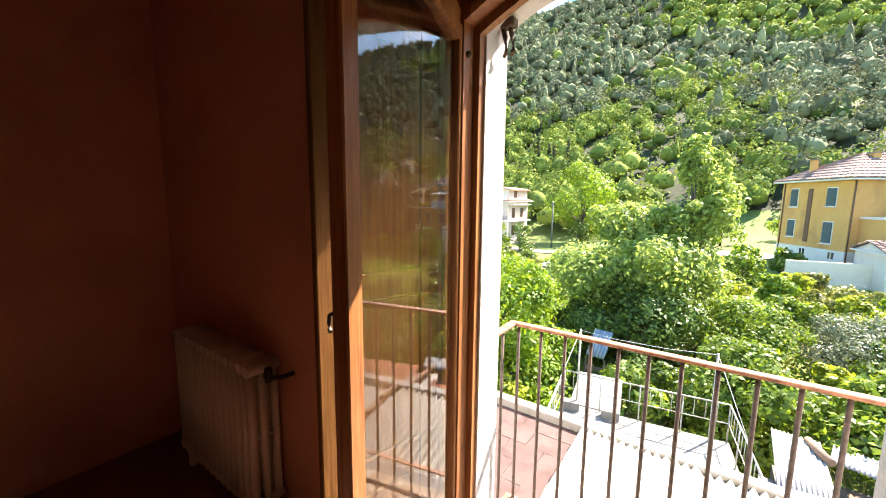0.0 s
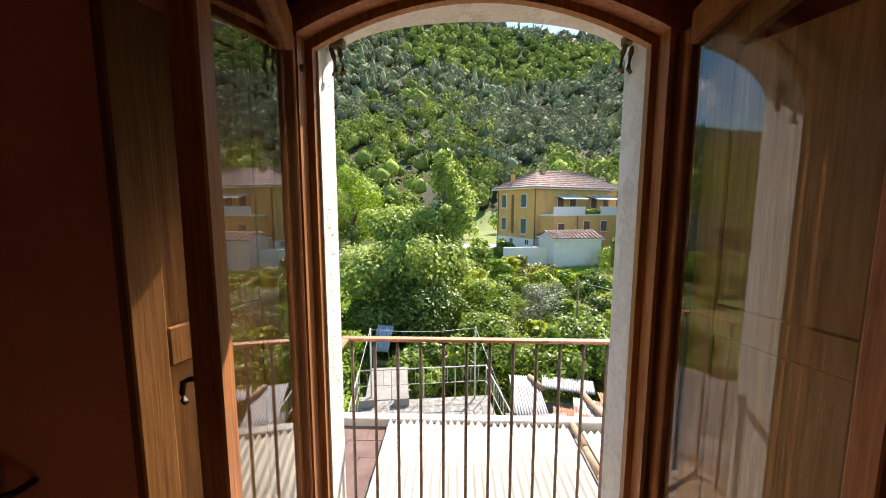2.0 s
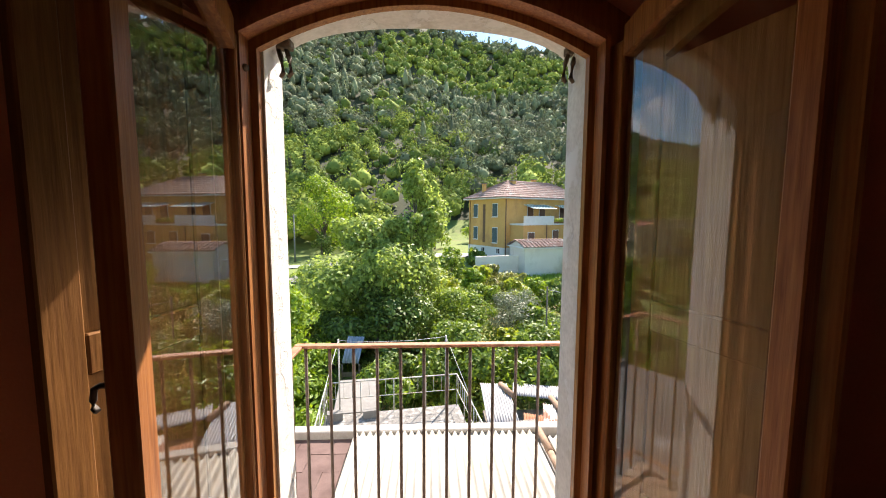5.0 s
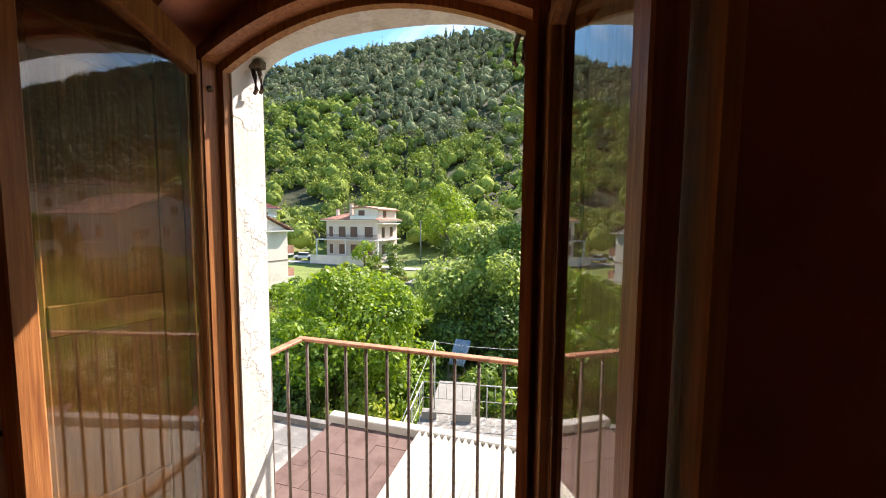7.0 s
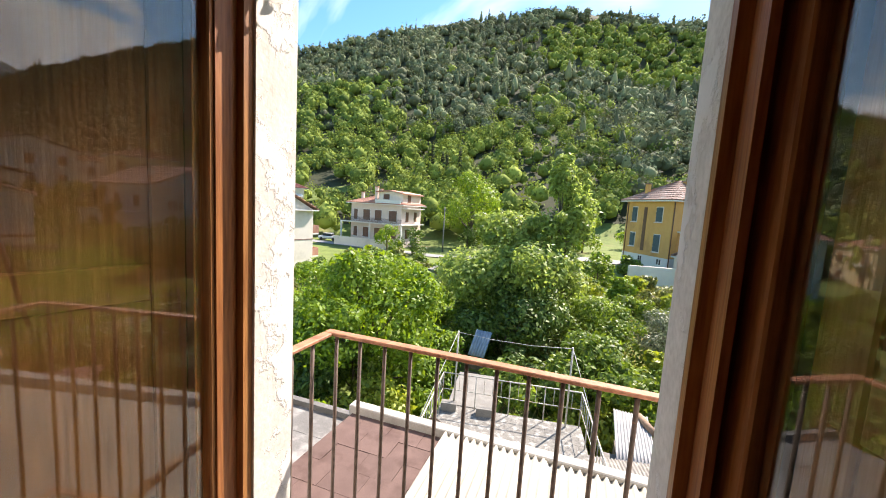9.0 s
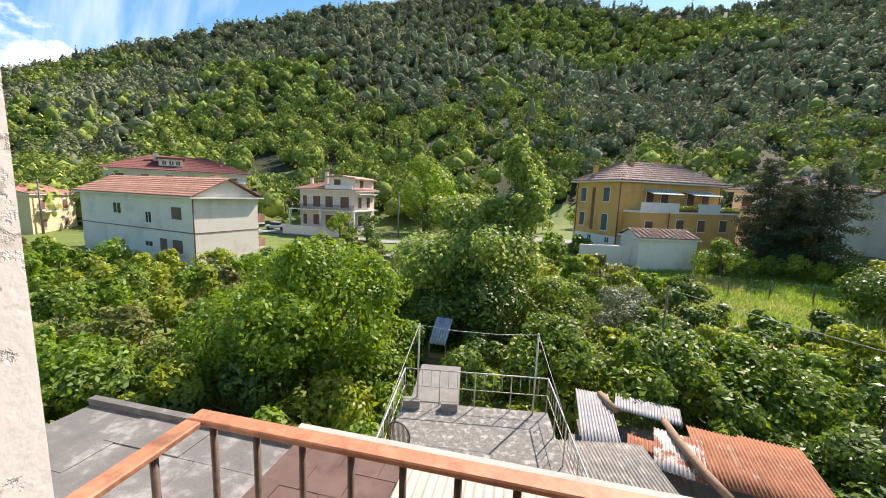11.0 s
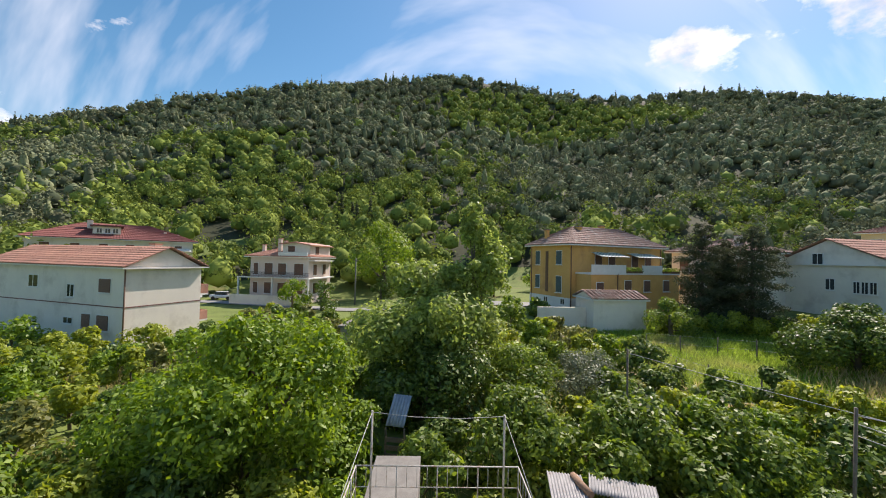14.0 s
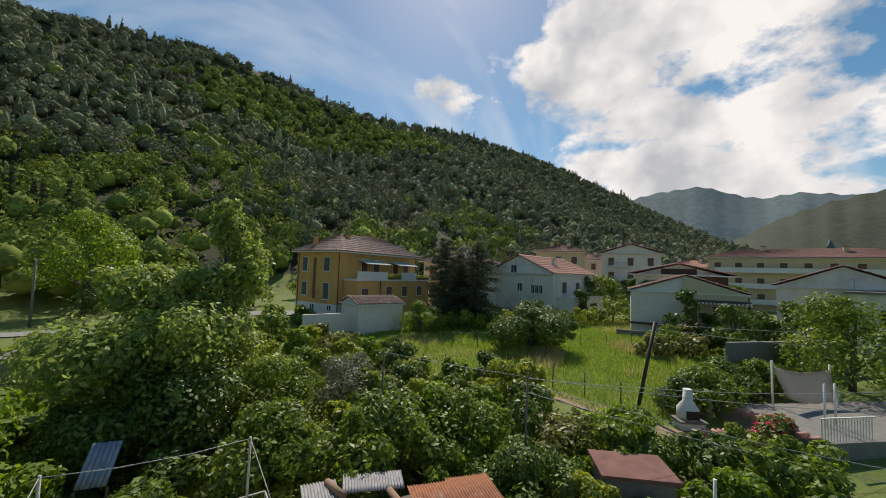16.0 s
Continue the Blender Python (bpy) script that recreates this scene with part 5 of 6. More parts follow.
# solid dark panels painted in for the shade of garage openings
for y in (3.0, 7.0):
    box_part("garage_shade_panel", (14.59, 14.66, y, y + 2.4, -1.4, 1.0), "dark_timber", h3)
# low house with wide gable
h4 = house("low_gabled_house", "low house with blank pale gable and ochre porch", (40.3, 29.6, -3.7), (0.6, -0.8), 10.9, 6.0, 4.1, "white_wall", "brown_tiles", "gable_y", 1.9, 0.3, wins=(), deep=3.0)
box_part("porch_front", (5.2, 10.9, -0.25, -0.005, -1.5, 4.05), "beige_wall", h4)
bm = bmesh.new()
vs = [bm.verts.new((x, y, z)) for y in (-0.25, -0.005) for x, z in ((5.2, 4.06), (10.9, 4.06), (5.2, 5.9))]
for f in ((0, 1, 2), (5, 4, 3), (0, 3, 4, 1), (1, 4, 5, 2), (2, 5, 3, 0)):
    bm.faces.new([vs[i] for i in f])
part("porch_gable", bm, "beige_wall", h4)
part("porch_roof", box(bmesh.new(), 5.1, 11.1, -1.7, -0.26, 3.3, 3.42, m=Matrix.Translation((0, 0, 3.4)) @ pose(0, 0, 0, 9) @ Matrix.Translation((0, 0, -3.4))), "dark_timber", h4)
for k in range(17):
    box_part("valance_tab", (5.3 + 0.34 * k, 5.5 + 0.34 * k, -1.72, -1.69, 2.95, 3.17), "trim_white", h4)
for k in range(3):
    window(h4, pose(8.1 + 0.72 * k, -0.25, 1.3), 0.5, 1.4, "brown_shutter")
window(h4, pose(6.0, -0.25, 0.2), 0.9, 2.2, "brown_shutter")
for x in (5.3, 10.7):
    box_part("porch_post", (x - 0.09, x + 0.09, -1.65, -1.47, -1.0, 3.05), "dark_timber", h4)
box_part("porch_parapet", (5.2, 10.9, -1.75, -1.6, -1.2, 0.55), "concrete", h4)
box_part("parapet_coping", (5.1, 11.0, -1.8, -1.55, 0.551, 0.68), "trim_white", h4)
box_part("retaining_wall", (-1.5, 11.2, -2.6, -2.3, -3.0, -0.3), "concrete", h4)
box_part("gable_ledge", (-0.1, 5.1, -0.4, -0.006, 0.25, 0.45), "dark_timber", h4)


# town beyond
def town(az, dist, w, d, h, base, wall, roof, rows, cols, turn=0.0, label="far apartment block with brown roof and balconies", kind="hip", rise=1.8, long_balcony=False):
    a = radians(az)
    c = (dist * math.sin(a), dist * math.cos(a), base)
    u = (math.cos(a + turn), -math.sin(a + turn))
    r = house("apartment_house", label, c, u, w, d, h, wall, roof, kind, rise, 0.7, wins=tuple(("front", w * (k + 0.5) / cols, h - 2.6 - 3.0 * j, 1.1, 1.6, "brown_shutter") for k in range(cols) for j in range(rows)) + tuple(("left", d * 0.5, h - 2.6 - 3.0 * j, 1.1, 1.5, "brown_shutter") for j in range(rows)), deep=8, chimneys=((w * 0.3, d * 0.35, h + rise * 0.5, 0.35, 1.4), (w * 0.68, d * 0.3, h + rise * 0.45, 0.35, 1.3)))
    for j in range(rows):
        z = h - 2.8 - 3.0 * j
        for k0, k1 in (((0.04, 0.6), (0.66, 0.97)) if long_balcony else ((0.15, 0.45),)):
            balcony(r, w * k0, w * k1, -1.3, -0.01, z, "trim_white" if long_balcony else "pale_metal", 0.8, long_balcony)
    return r


town(62.4, 95, 30, 12, 9.9, -3.2, "beige_wall", "brown_tiles", 3, 9, 0.04, "long cream apartment block with brown roof and balconies", rise=2.0, long_balcony=True)
town(50.2, 88, 11, 10, 10.6, -3.5, "white_wall", "brown_tiles", 3, 3, 0.1, "white gabled apartment house with balconies", kind="gable_y", rise=1.9)
town(41.2, 85, 9.5, 9, 10.2, -3.2, "beige_wall", "brown_tiles", 2, 3, 0.2)
town(24.5, 62, 10, 9, 6.8, -3.4, "white_wall", "old_tiles", 2, 3, 0.5, "white house behind the dark pines")
town(57.5, 112, 12, 10, 8.2, -3.0, "pink_wall", "terracotta", 2, 4, 0.1, "far pink house with terracotta roof")
town(45.0, 104, 12, 10, 9.4, -3.0, "pink_wall", "brown_tiles", 2, 4, 0.0)
bt = house("brown_roof_house", "house with deep dark maroon roof and shaded veranda", (50.6, 36.3, -4.0), (0.52, -0.854), 10.6, 9.0, 6.5, "white_wall", "maroon_tiles", "gable_y", 1.5, 1.0, wins=(), deep=5)
box_part("veranda_screen", (5.6, 10.8, -0.3, -0.01, 3.6, 6.3), "dark_timber", bt)
for x in (7.0, 9.2):
    window(bt, pose(x, -0.3, 4.2), 0.9, 1.3, "brown_shutter")
part("gable_cladding", box(bmesh.new(), 3.2, 7.4, -0.2, -0.01, 6.51, 7.3), "dark_timber", bt)
gb = house("side_gabled_house", "white house with sloping brown roof and dark windows", (55.9, 21.9, -4.4), (0.32, -0.947), 11.0, 9.0, 5.9, "white_wall", "brown_tiles", "gable_y", 2.4, 0.4, wins=(("front", 3.4, 3.2, 1.6, 1.3, None), ("front", 1.2, 0.6, 1.0, 1.3, "brown_shutter"), ("front", 6.2, 0.6, 1.0, 1.3, "brown_shutter")), deep=5)
fh = thing("flat_roof_house", "pale flat-roofed house with cluttered roof terrace", "house", m=house_frame((50.4, 14.4, -5.0), (0.26, -0.966)))
box_part("wall", (0, 12, 0, 8, -3, 6.0), "white_wall", fh)
box_part("roof_slab", (-0.3, 12.3, -0.3, 8.3, 6.01, 6.2), "concrete", fh)
for k in range(7):
    box_part("pergola_bar", (0.3 + 1.2 * k, 0.42 + 1.2 * k, -0.2, 3.0, 7.3, 7.4), "pale_metal", fh)
for x in (0.4, 4.0, 7.6):
    box_part("pergola_post", (x, x + 0.1, -0.15, -0.05, 6.21, 7.29), "pale_metal", fh)
window(fh, pose(3.0, 0, 3.4), 2.0, 1.2, None)
ch = thing("church_tower", "distant stone bell tower with pointed spire", "tower", m=pose(135 * math.sin(radians(73.2)), 135 * math.cos(radians(73.2)), -6))
box_part("shaft", (-1.6, 1.6, -1.6, 1.6, -4, 15.0), "beige_wall", ch)
bm = bmesh.new()
tube(bm, ((0, 0, 15.0), (0, 0, 19.5)), [1.9, 0.05], 8)
part("spire", bm, "shutter", ch)


# ---- trees and shrubs ----
def tree(name, label, x, y, top, radius, leaf, material, leaves, category="tree", trunk=0.16, base=None, lobes=7, squash=1.0, low=0.25, group="", seed=1, shell=0.5):
    rs = random.Random(seed)
    zb = float(ground_z(x, y)) if base is None else base
    h = top - zb
    root = thing(name, label, category, group, m=pose(x, y, zb))
    bm = bmesh.new()
    lean = (rs.uniform(-0.3, 0.3), rs.uniform(-0.3, 0.3))
    tube(bm, [(0, 0, -0.2), (lean[0] * 0.3, lean[1] * 0.3, h * 0.3), (lean[0], lean[1], h * 0.75)], [trunk * 1.3, trunk, trunk * 0.35], 8)
    ls = []
    for k in range(lobes):
        a = 2 * math.pi * k / lobes * 1.618 + rs.uniform(-0.4, 0.4)
        f = (k + 0.6) / lobes
        zz = h * (low + (0.93 - low) * f)
        rr = radius * (0.72 - 0.45 * abs(f - 0.35)) * rs.uniform(0.65, 1.1) * (1.15 - 0.7 * max(0, f - 0.55) / 0.45)
        lx, ly = rr * math.cos(a), rr * math.sin(a)
        s = radius * rs.uniform(0.34, 0.52) * (1.1 - 0.35 * f)
        ls.append((lx, ly, min(zz, h - s * squash * 0.8), s, s * squash * rs.uniform(0.75, 1.05)))
        tube(bm, [(lean[0] * 0.4, lean[1] * 0.4, max(h * 0.15, zz * 0.45)), (lx * 0.5, ly * 0.5, zz * 0.8), (lx * 0.9, ly * 0.9, zz)], [trunk * 0.5, trunk * 0.28, trunk * 0.1], 6)
    s = radius * 0.38
    ls.append((lean[0], lean[1], h - s * squash, s, s * squash))
    # small outlying sprays break the outline
    for k in range(lobes * 2):
        b = rs.choice(ls[:lobes + 1])
        a, el = rs.uniform(0, 2 * math.pi), rs.uniform(-0.3, 1.1)
        q = b[3] * rs.uniform(0.8, 1.15)
        s = b[3] * rs.uniform(0.22, 0.42)
        ls.append((b[0] + q * math.cos(a) * math.cos(el), b[1] + q * math.sin(a) * math.cos(el), b[2] + b[4] * 1.0 * math.sin(el), s, s * 0.9))
    part("trunk", bm, "bark", root)
    part("crown", crown_mesh("crown", ls, leaves, leaf, leaf * 0.5, material, shell=shell), material, root)
    return root


tree("walnut_tree", "large bright green walnut tree below the balcony", -7.6, 12.4, -0.5, 3.6, 0.2, "walnut", 22000, lobes=11, trunk=0.2, low=0.2, seed=3)
tree("walnut_tree", "bushy green walnut tree in the garden", -11.5, 15.0, -1.7, 3.0, 0.2, "walnut", 8000, lobes=8, seed=5)
tree("poplar_tree", "tall slender pale-leaved tree rising above the garden", -0.6, 22.0, 4.8, 1.8, 0.27, "silver", 8500, lobes=20, squash=1.9, low=0.3, trunk=0.14, seed=8)
tree("bushy_tree", "broad pale green bushy tree with silvery leaves", -3.1, 21.3, 1.5, 4.2, 0.27, "silver", 22000, lobes=15, low=0.25, seed=9)
tree("bushy_tree", "dense dark green tree at the garden middle", -2.6, 18.0, -1.9, 2.9, 0.22, "dark_leaf", 12000, lobes=8, low=0.2, seed=10)
tree("fig_tree", "spreading fig tree beside the terrace", 1.2, 14.6, -3.1, 2.2, 0.22, "fig", 7000, lobes=8, low=0.2, seed=11)
tree("fig_tree", "spreading fig tree above the sheds", 4.8, 14.2, -3.3, 2.6, 0.22, "fig", 8500, lobes=9, low=0.2, seed=12)
tree("olive_tree", "grey-green olive tree in the garden", 4.9, 20.5, -3.0, 2.0, 0.13, "olive", 7000, lobes=8, low=0.25, seed=13)
tree("garden_tree", "leafy green fruit tree in the garden", 1.6, 19.5, -2.6, 2.4, 0.18, "fig", 7000, lobes=8, low=0.15, seed=14)
tree("garden_tree", "leafy green fruit tree by the path", 8.6, 14.5, -3.6, 2.3, 0.2, "fig", 7000, lobes=8, low=0.15, seed=15)
tree("garden_tree", "dense green shrub tree beside the sheds", 9.0, 10.8, -4.2, 2.1, 0.2, "dark_leaf", 6500, lobes=8, low=0.1, seed=16)
tree("round_bush", "big rounded green bush in the meadow", 24.4, 28.4, -1.2, 3.5, 0.24, "dark_leaf", 20000, "bush", lobes=11, low=0.12, seed=17)
tree("meadow_tree", "green tree beside the white shed", 17.0, 37.5, -1.5, 2.2, 0.22, "fig", 4500, lobes=7, low=0.15, seed=18)
tree("far_tree", "round bright green tree at the foot of the hill", -21.0, 76.0, 9.0, 7.6, 0.5, "walnut", 9000, lobes=14, low=0.15, trunk=0.3, seed=19)
tree("far_tree", "bright green tree behind the houses", 37.0, 62.0, 4.2, 4.0, 0.4, "vine", 3000, lobes=8, low=0.2, seed=20)
tree("garden_tree", "green tree near the neighbour's garden wall", 27.5, 14.0, -3.9, 2.4, 0.2, "dark_leaf", 6000, lobes=8, low=0.1, seed=21)
tree("garden_tree", "bright vine-green tree behind the garden wall", 35.8, 10.3, 1.0, 4.2, 0.25, "fig", 11000, lobes=8, low=0.1, seed=22)

for k, (x, y, top, rad) in enumerate(((24.4, 12.8, -3.4, 1.9), (26.9, 13.4, -3.2, 2.0), (29.6, 12.6, -3.3, 1.8), (22.9, 13.6, -4.0, 1.5))):
    tree("garden_tree", "dense green shrub tree behind the barbecue", x, y, top, rad, 0.2, "dark_leaf" if k % 2 else "fig", 4500, lobes=7, low=0.1, group="trees by the terrace", seed=30 + k)
for k, (x, y) in enumerate(((41.5, 17.2), (44.0, 15.2), (39.0, 18.6), (46.5, 17.0))):
    tree("town_tree", "dark green tree between the houses", x, y, -0.9 + 0.3 * k, 2.3, 0.3, "dark_leaf", 2200, lobes=6, low=0.12, group="town trees", seed=40 + k)


def conifer(x, y, top, radius, seed, label="dark green pine with drooping layered branches"):
    rs = random.Random(seed)
    zb = float(ground_z(x, y))
    h = top - zb
    root = thing("pine_tree", label, "tree", "pines", m=pose(x, y, zb))
    bm = bmesh.new()
    tube(bm, [(0, 0, -0.2), (0, 0, h * 0.5), (0, 0, h * 0.97)], [0.24, 0.15, 0.03], 8)
    ls = []
    n = int(h * 3.4)
    for k in range(n):
        f = (k + 1) / (n + 1)
        a = k * 2.4 + rs.uniform(-0.4, 0.4)
        L = radius * (1.04 - f) ** 0.5 * rs.uniform(0.6, 1.1)
        z = h * (0.08 + 0.9 * f)
        tube(bm, [(0, 0, z), (L * 0.5 * math.cos(a), L * 0.5 * math.sin(a), z - 0.05), (L * math.cos(a), L * math.sin(a), z - 0.12 * L)], [0.05, 0.035, 0.012], 5)
        for s in (0.35, 0.65, 0.95):
            ls.append((L * s * math.cos(a), L * s * math.sin(a), z - 0.1 * L * s + 0.05, 0.42 * L * (1.15 - 0.5 * s) + 0.15, 0.3 + 0.05 * L))
    part("trunk", bm, "bark", root)
    part("crown", crown_mesh("crown", ls, 10500, 0.42, 0.08, "conifer", up=0.2, shell=0.2), "conifer", root)


conifer(22.2, 42.3, 6.2, 3.5, 1)
conifer(26.0, 40.8, 5.8, 3.6, 2)
conifer(25.2, 44.0, 4.6, 2.8, 3)
for k, (x, y) in enumerate(((-47.5, 118), (-45, 121), (-42, 117), (-50, 123), (-38.5, 120))):
    r = thing("cypress_tree", "slim dark cypress on the hillside", "tree", "cypresses", m=pose(x, y, float(ground_z(x, y))))
    hh = (13, 9, 10, 8, 11)[k]
    part("trunk", tube(bmesh.new(), ((0, 0, -0.5), (0, 0, hh * 0.5)), [0.25, 0.1], 6), "bark", r)
    part("crown", crown_mesh("crown", [(0, 0, hh * (0.12 + 0.1 * i), 1.25 * (1 - 0.085 * i), hh * 0.09) for i in range(9)], 900, 0.6, 0.4, "conifer", up=0.8, shell=0.6), "conifer", r)


def path_x(y):
    """Where the garden path runs, between the orchard and the meadow."""
    return float(np.interp(y, (9.0, 10.7, 13.5, 18.0, 20.0, 24.0, 30.0, 40.0), (20.6, 19.7, 18.9, 18.2, 16.6, 11.6, 9.2, 6.7)))


def in_meadow(x, y):
    """Open grass on the right, between the path and the hedge."""
    return x > path_x(y) - 0.4 and x < 46 and 13 < y < 44 and y > 0.45 * (x - 12) + 6


def shrubs():
    """Lower growth of the garden: one shrub each, in rows of the plan."""
    rs = random.Random(4)
    specs = []
    for _ in range(400):
        x, y = rs.uniform(-26, 13), rs.uniform(8.6, 44)
        if in_meadow(x, y) or (-3.6 < x < 1.4 and y < 11.5) or (1.0 < x < 6.6 and y < 12.2) or (-7.8 < x < -1.8 and y < 6):
            continue
        if x < -0.9 * y + 2 and y < 12:
            continue
        if abs(x + 8) < 5 and 30 < y < 60 and rs.random() < 0.8:
            continue
        if all((x - a) ** 2 + (y - b) ** 2 > 2.3 ** 2 for a, b in specs):
            specs.append((x, y))
    for _ in range(140):
        x, y = rs.uniform(-34, -9), rs.uniform(5, 30)
        if all((x - a) ** 2 + (y - b) ** 2 > 2.4 ** 2 for a, b in specs) and x > -1.35 * y - 6 and not (x < -28 and y > 27):
            specs.append((x, y))
    for _ in range(160):
        x, y = rs.uniform(6.5, 24), rs.uniform(5.2, 15)
        if x + 1.75 * y < 33.5 and y > 0.3 * x + 2.6 - 1.5 and all((x - a) ** 2 + (y - b) ** 2 > 1.9 ** 2 for a, b in specs):
            specs.append((x, y))
    for _ in range(220):
        x, y = rs.uniform(-62, -24), rs.uniform(14, 40)
        if y < 27 + 0.2 * (x + 31) * -0.2 - 0.5 and all((x - a) ** 2 + (y - b) ** 2 > 2.6 ** 2 for a, b in specs):
            specs.append((x, y))
    for _ in range(90):
        x, y = rs.uniform(-13, -3.2), rs.uniform(4.2, 12)
        if not (x > -5.2 and y < 4.6) and all((x - a) ** 2 + (y - b) ** 2 > 1.7 ** 2 for a, b in specs):
            specs.append((x, y))
    for _ in range(90):
        x, y = rs.uniform(12, 18.5), rs.uniform(1.5, 7.2)
        if y < 9.2 - 0.1 * x and y > 0.12 * x and all((x - a) ** 2 + (y - b) ** 2 > 1.8 ** 2 for a, b in specs):
            specs.append((x, y))
    for _ in range(60):
        x, y = rs.uniform(31, 52), rs.uniform(13, 24)
        if y > 0.35 * x + 3.5 and all((x - a) ** 2 + (y - b) ** 2 > 2.2 ** 2 for a, b in specs):
            specs.append((x, y))
    for _ in range(190):
        x, y = rs.uniform(6, 18.5), rs.uniform(8, 26)
        if x < path_x(y) - 1.7 and y > 0.3 * x + 4.5 and not (x < 6.6 and y < 12.2) and math.hypot(x - 12.5, y - 9.4) > 2.2 and all((x - a) ** 2 + (y - b) ** 2 > 1.9 ** 2 for a, b in specs):
            specs.append((x, y))
    for k, (x, y) in enumerate(specs):
        mt = rs.choice(("fig", "walnut", "dark_leaf", "vine", "fig", "walnut", "dry"))
        rad = rs.uniform(1.2, 2.1)
        d = math.hypot(x, y)
        n = int(max(900, 3400 - 70 * (d - 10)))
        tree("shrub", {"fig": "leafy green garden shrub", "walnut": "bright green leafy garden shrub", "dark_leaf": "dense dark green garden shrub", "vine": "yellow-green vine growth in garden", "dry": "half-dry brownish garden shrub"}[mt], x, y, float(ground_z(x, y)) + rs.uniform(1.5, 3.0) * (0.7 if x > 6 and y < 15 else 1.0), rad, 0.17 + 0.004 * d, mt, n, "shrub", trunk=0.06, lobes=5, low=0.12, group="garden shrubs", seed=100 + k)
    # hedge row in front of the houses on the right
    for k in range(16):
        x, y = 16.5 + 1.75 * k * 0.93, 39.5 - 0.35 * k
        if abs(x - 22) < 0.5:
            continue
        tree("hedge_shrub", "clipped yellow-green hedge plant", x, y, float(ground_z(x, y)) + 2.0 + 0.3 * math.sin(k * 2.1), 1.3, 0.24, "vine" if k % 3 else "fig", 1200, "hedge", trunk=0.05, lobes=5, low=0.1, group="hedge", seed=300 + k)
    for k in range(26):
        x, y = rs.uniform(38, 78), rs.uniform(20, 58)
        if math.hypot(x, y) < 46:
            continue
        tree("town_tree", "dark green tree between the houses", x, y, float(ground_z(x, y)) + rs.uniform(3, 6), rs.uniform(1.6, 3.0), 0.42, rs.choice(("dark_leaf", "fig")), 1000, "tree", trunk=0.1, lobes=5, low=0.15, group="town trees", seed=400 + k)
    for k in range(30):
        a = rs.uniform(-52, 16)
        d = rs.uniform(58, 80)
        x, y = d * math.sin(radians(a)), d * math.cos(radians(a))
        if x < -30 or abs(x - 14) < 12 and y < 66:
            continue
        tree("foothill_tree", "green tree at the foot of the hill", x, y, float(ground_z(x, y)) + rs.uniform(3.5, 7), rs.uniform(1.8, 3.2), 0.42, rs.choice(("fig", "walnut", "dark_leaf")), 1200, "tree", trunk=0.12, lobes=6, low=0.15, group="foothill trees", seed=500 + k)


shrubs()


# ---- grass, fences, path ----
def build_grass():
    n = 420000
    x, y = rng.uniform(-24, 48, n), rng.uniform(9, 62, n)
    keep = np.array([in_meadow(a, b) or (-14 < a < -1 and 28 < b < 60) for a, b in zip(x, y)])
    x, y = x[keep], y[keep]
    z = ground_z(x, y)
    m = len(x)
    h = rng.uniform(0.12, 0.42, m)
    a = rng.uniform(0, 2 * np.pi, m)
    w = 0.006 + 0.00065 * np.hypot(x, y)
    lx, ly = rng.normal(size=m) * 0.16, rng.normal(size=m) * 0.16
    p0 = np.stack((x - w * np.cos(a), y - w * np.sin(a), z - 0.02), 1)
    p1 = np.stack((x + w * np.cos(a), y + w * np.sin(a), z - 0.02), 1)
    p2 = np.stack((x + lx, y + ly, z + h), 1)
    co = np.stack((p0, p1, p2), 1).reshape(-1, 3)
    f = np.arange(3 * m).reshape(-1, 3)
    tagged(new("meadow_grass", raw_mesh("meadow_grass", co, f, "grass")), "tall green and straw-coloured meadow grass", "grass", kind="stuff")


build_grass()


def build_dry_grass():
    """Straw tufts: a dry patch in the meadow, and thin rough grass between the garden shrubs."""
    x = np.concatenate((rng.normal(27, 3.2, 9000), rng.uniform(-26, 14, 26000)))
    y = np.concatenate((rng.normal(23.5, 2.2, 9000), rng.uniform(9, 34, 26000)))
    patchy = np.array([noise.noise((a * 0.16, b * 0.16, 5.0)) for a, b in zip(x, y)]) > 0.02
    x, y = x[patchy], y[patchy]
    z = ground_z(x, y)
    m = len(x)
    h = rng.uniform(0.3, 0.8, m)
    a = rng.uniform(0, 2 * np.pi, m)
    w = 0.007 + 0.0009 * np.hypot(x, y)
    lx, ly = rng.normal(size=m) * 0.2, rng.normal(size=m) * 0.2
    co = np.stack((np.stack((x - w * np.cos(a), y - w * np.sin(a), z - 0.02), 1), np.stack((x + w * np.cos(a), y + w * np.sin(a), z - 0.02), 1), np.stack((x + lx, y + ly, z + h), 1)), 1).reshape(-1, 3)
    tagged(new("dry_grass", raw_mesh("dry_grass", co, np.arange(3 * m).reshape(-1, 3), "straw")), "tufts of dry straw-coloured grass", "grass", kind="stuff")


build_dry_grass()


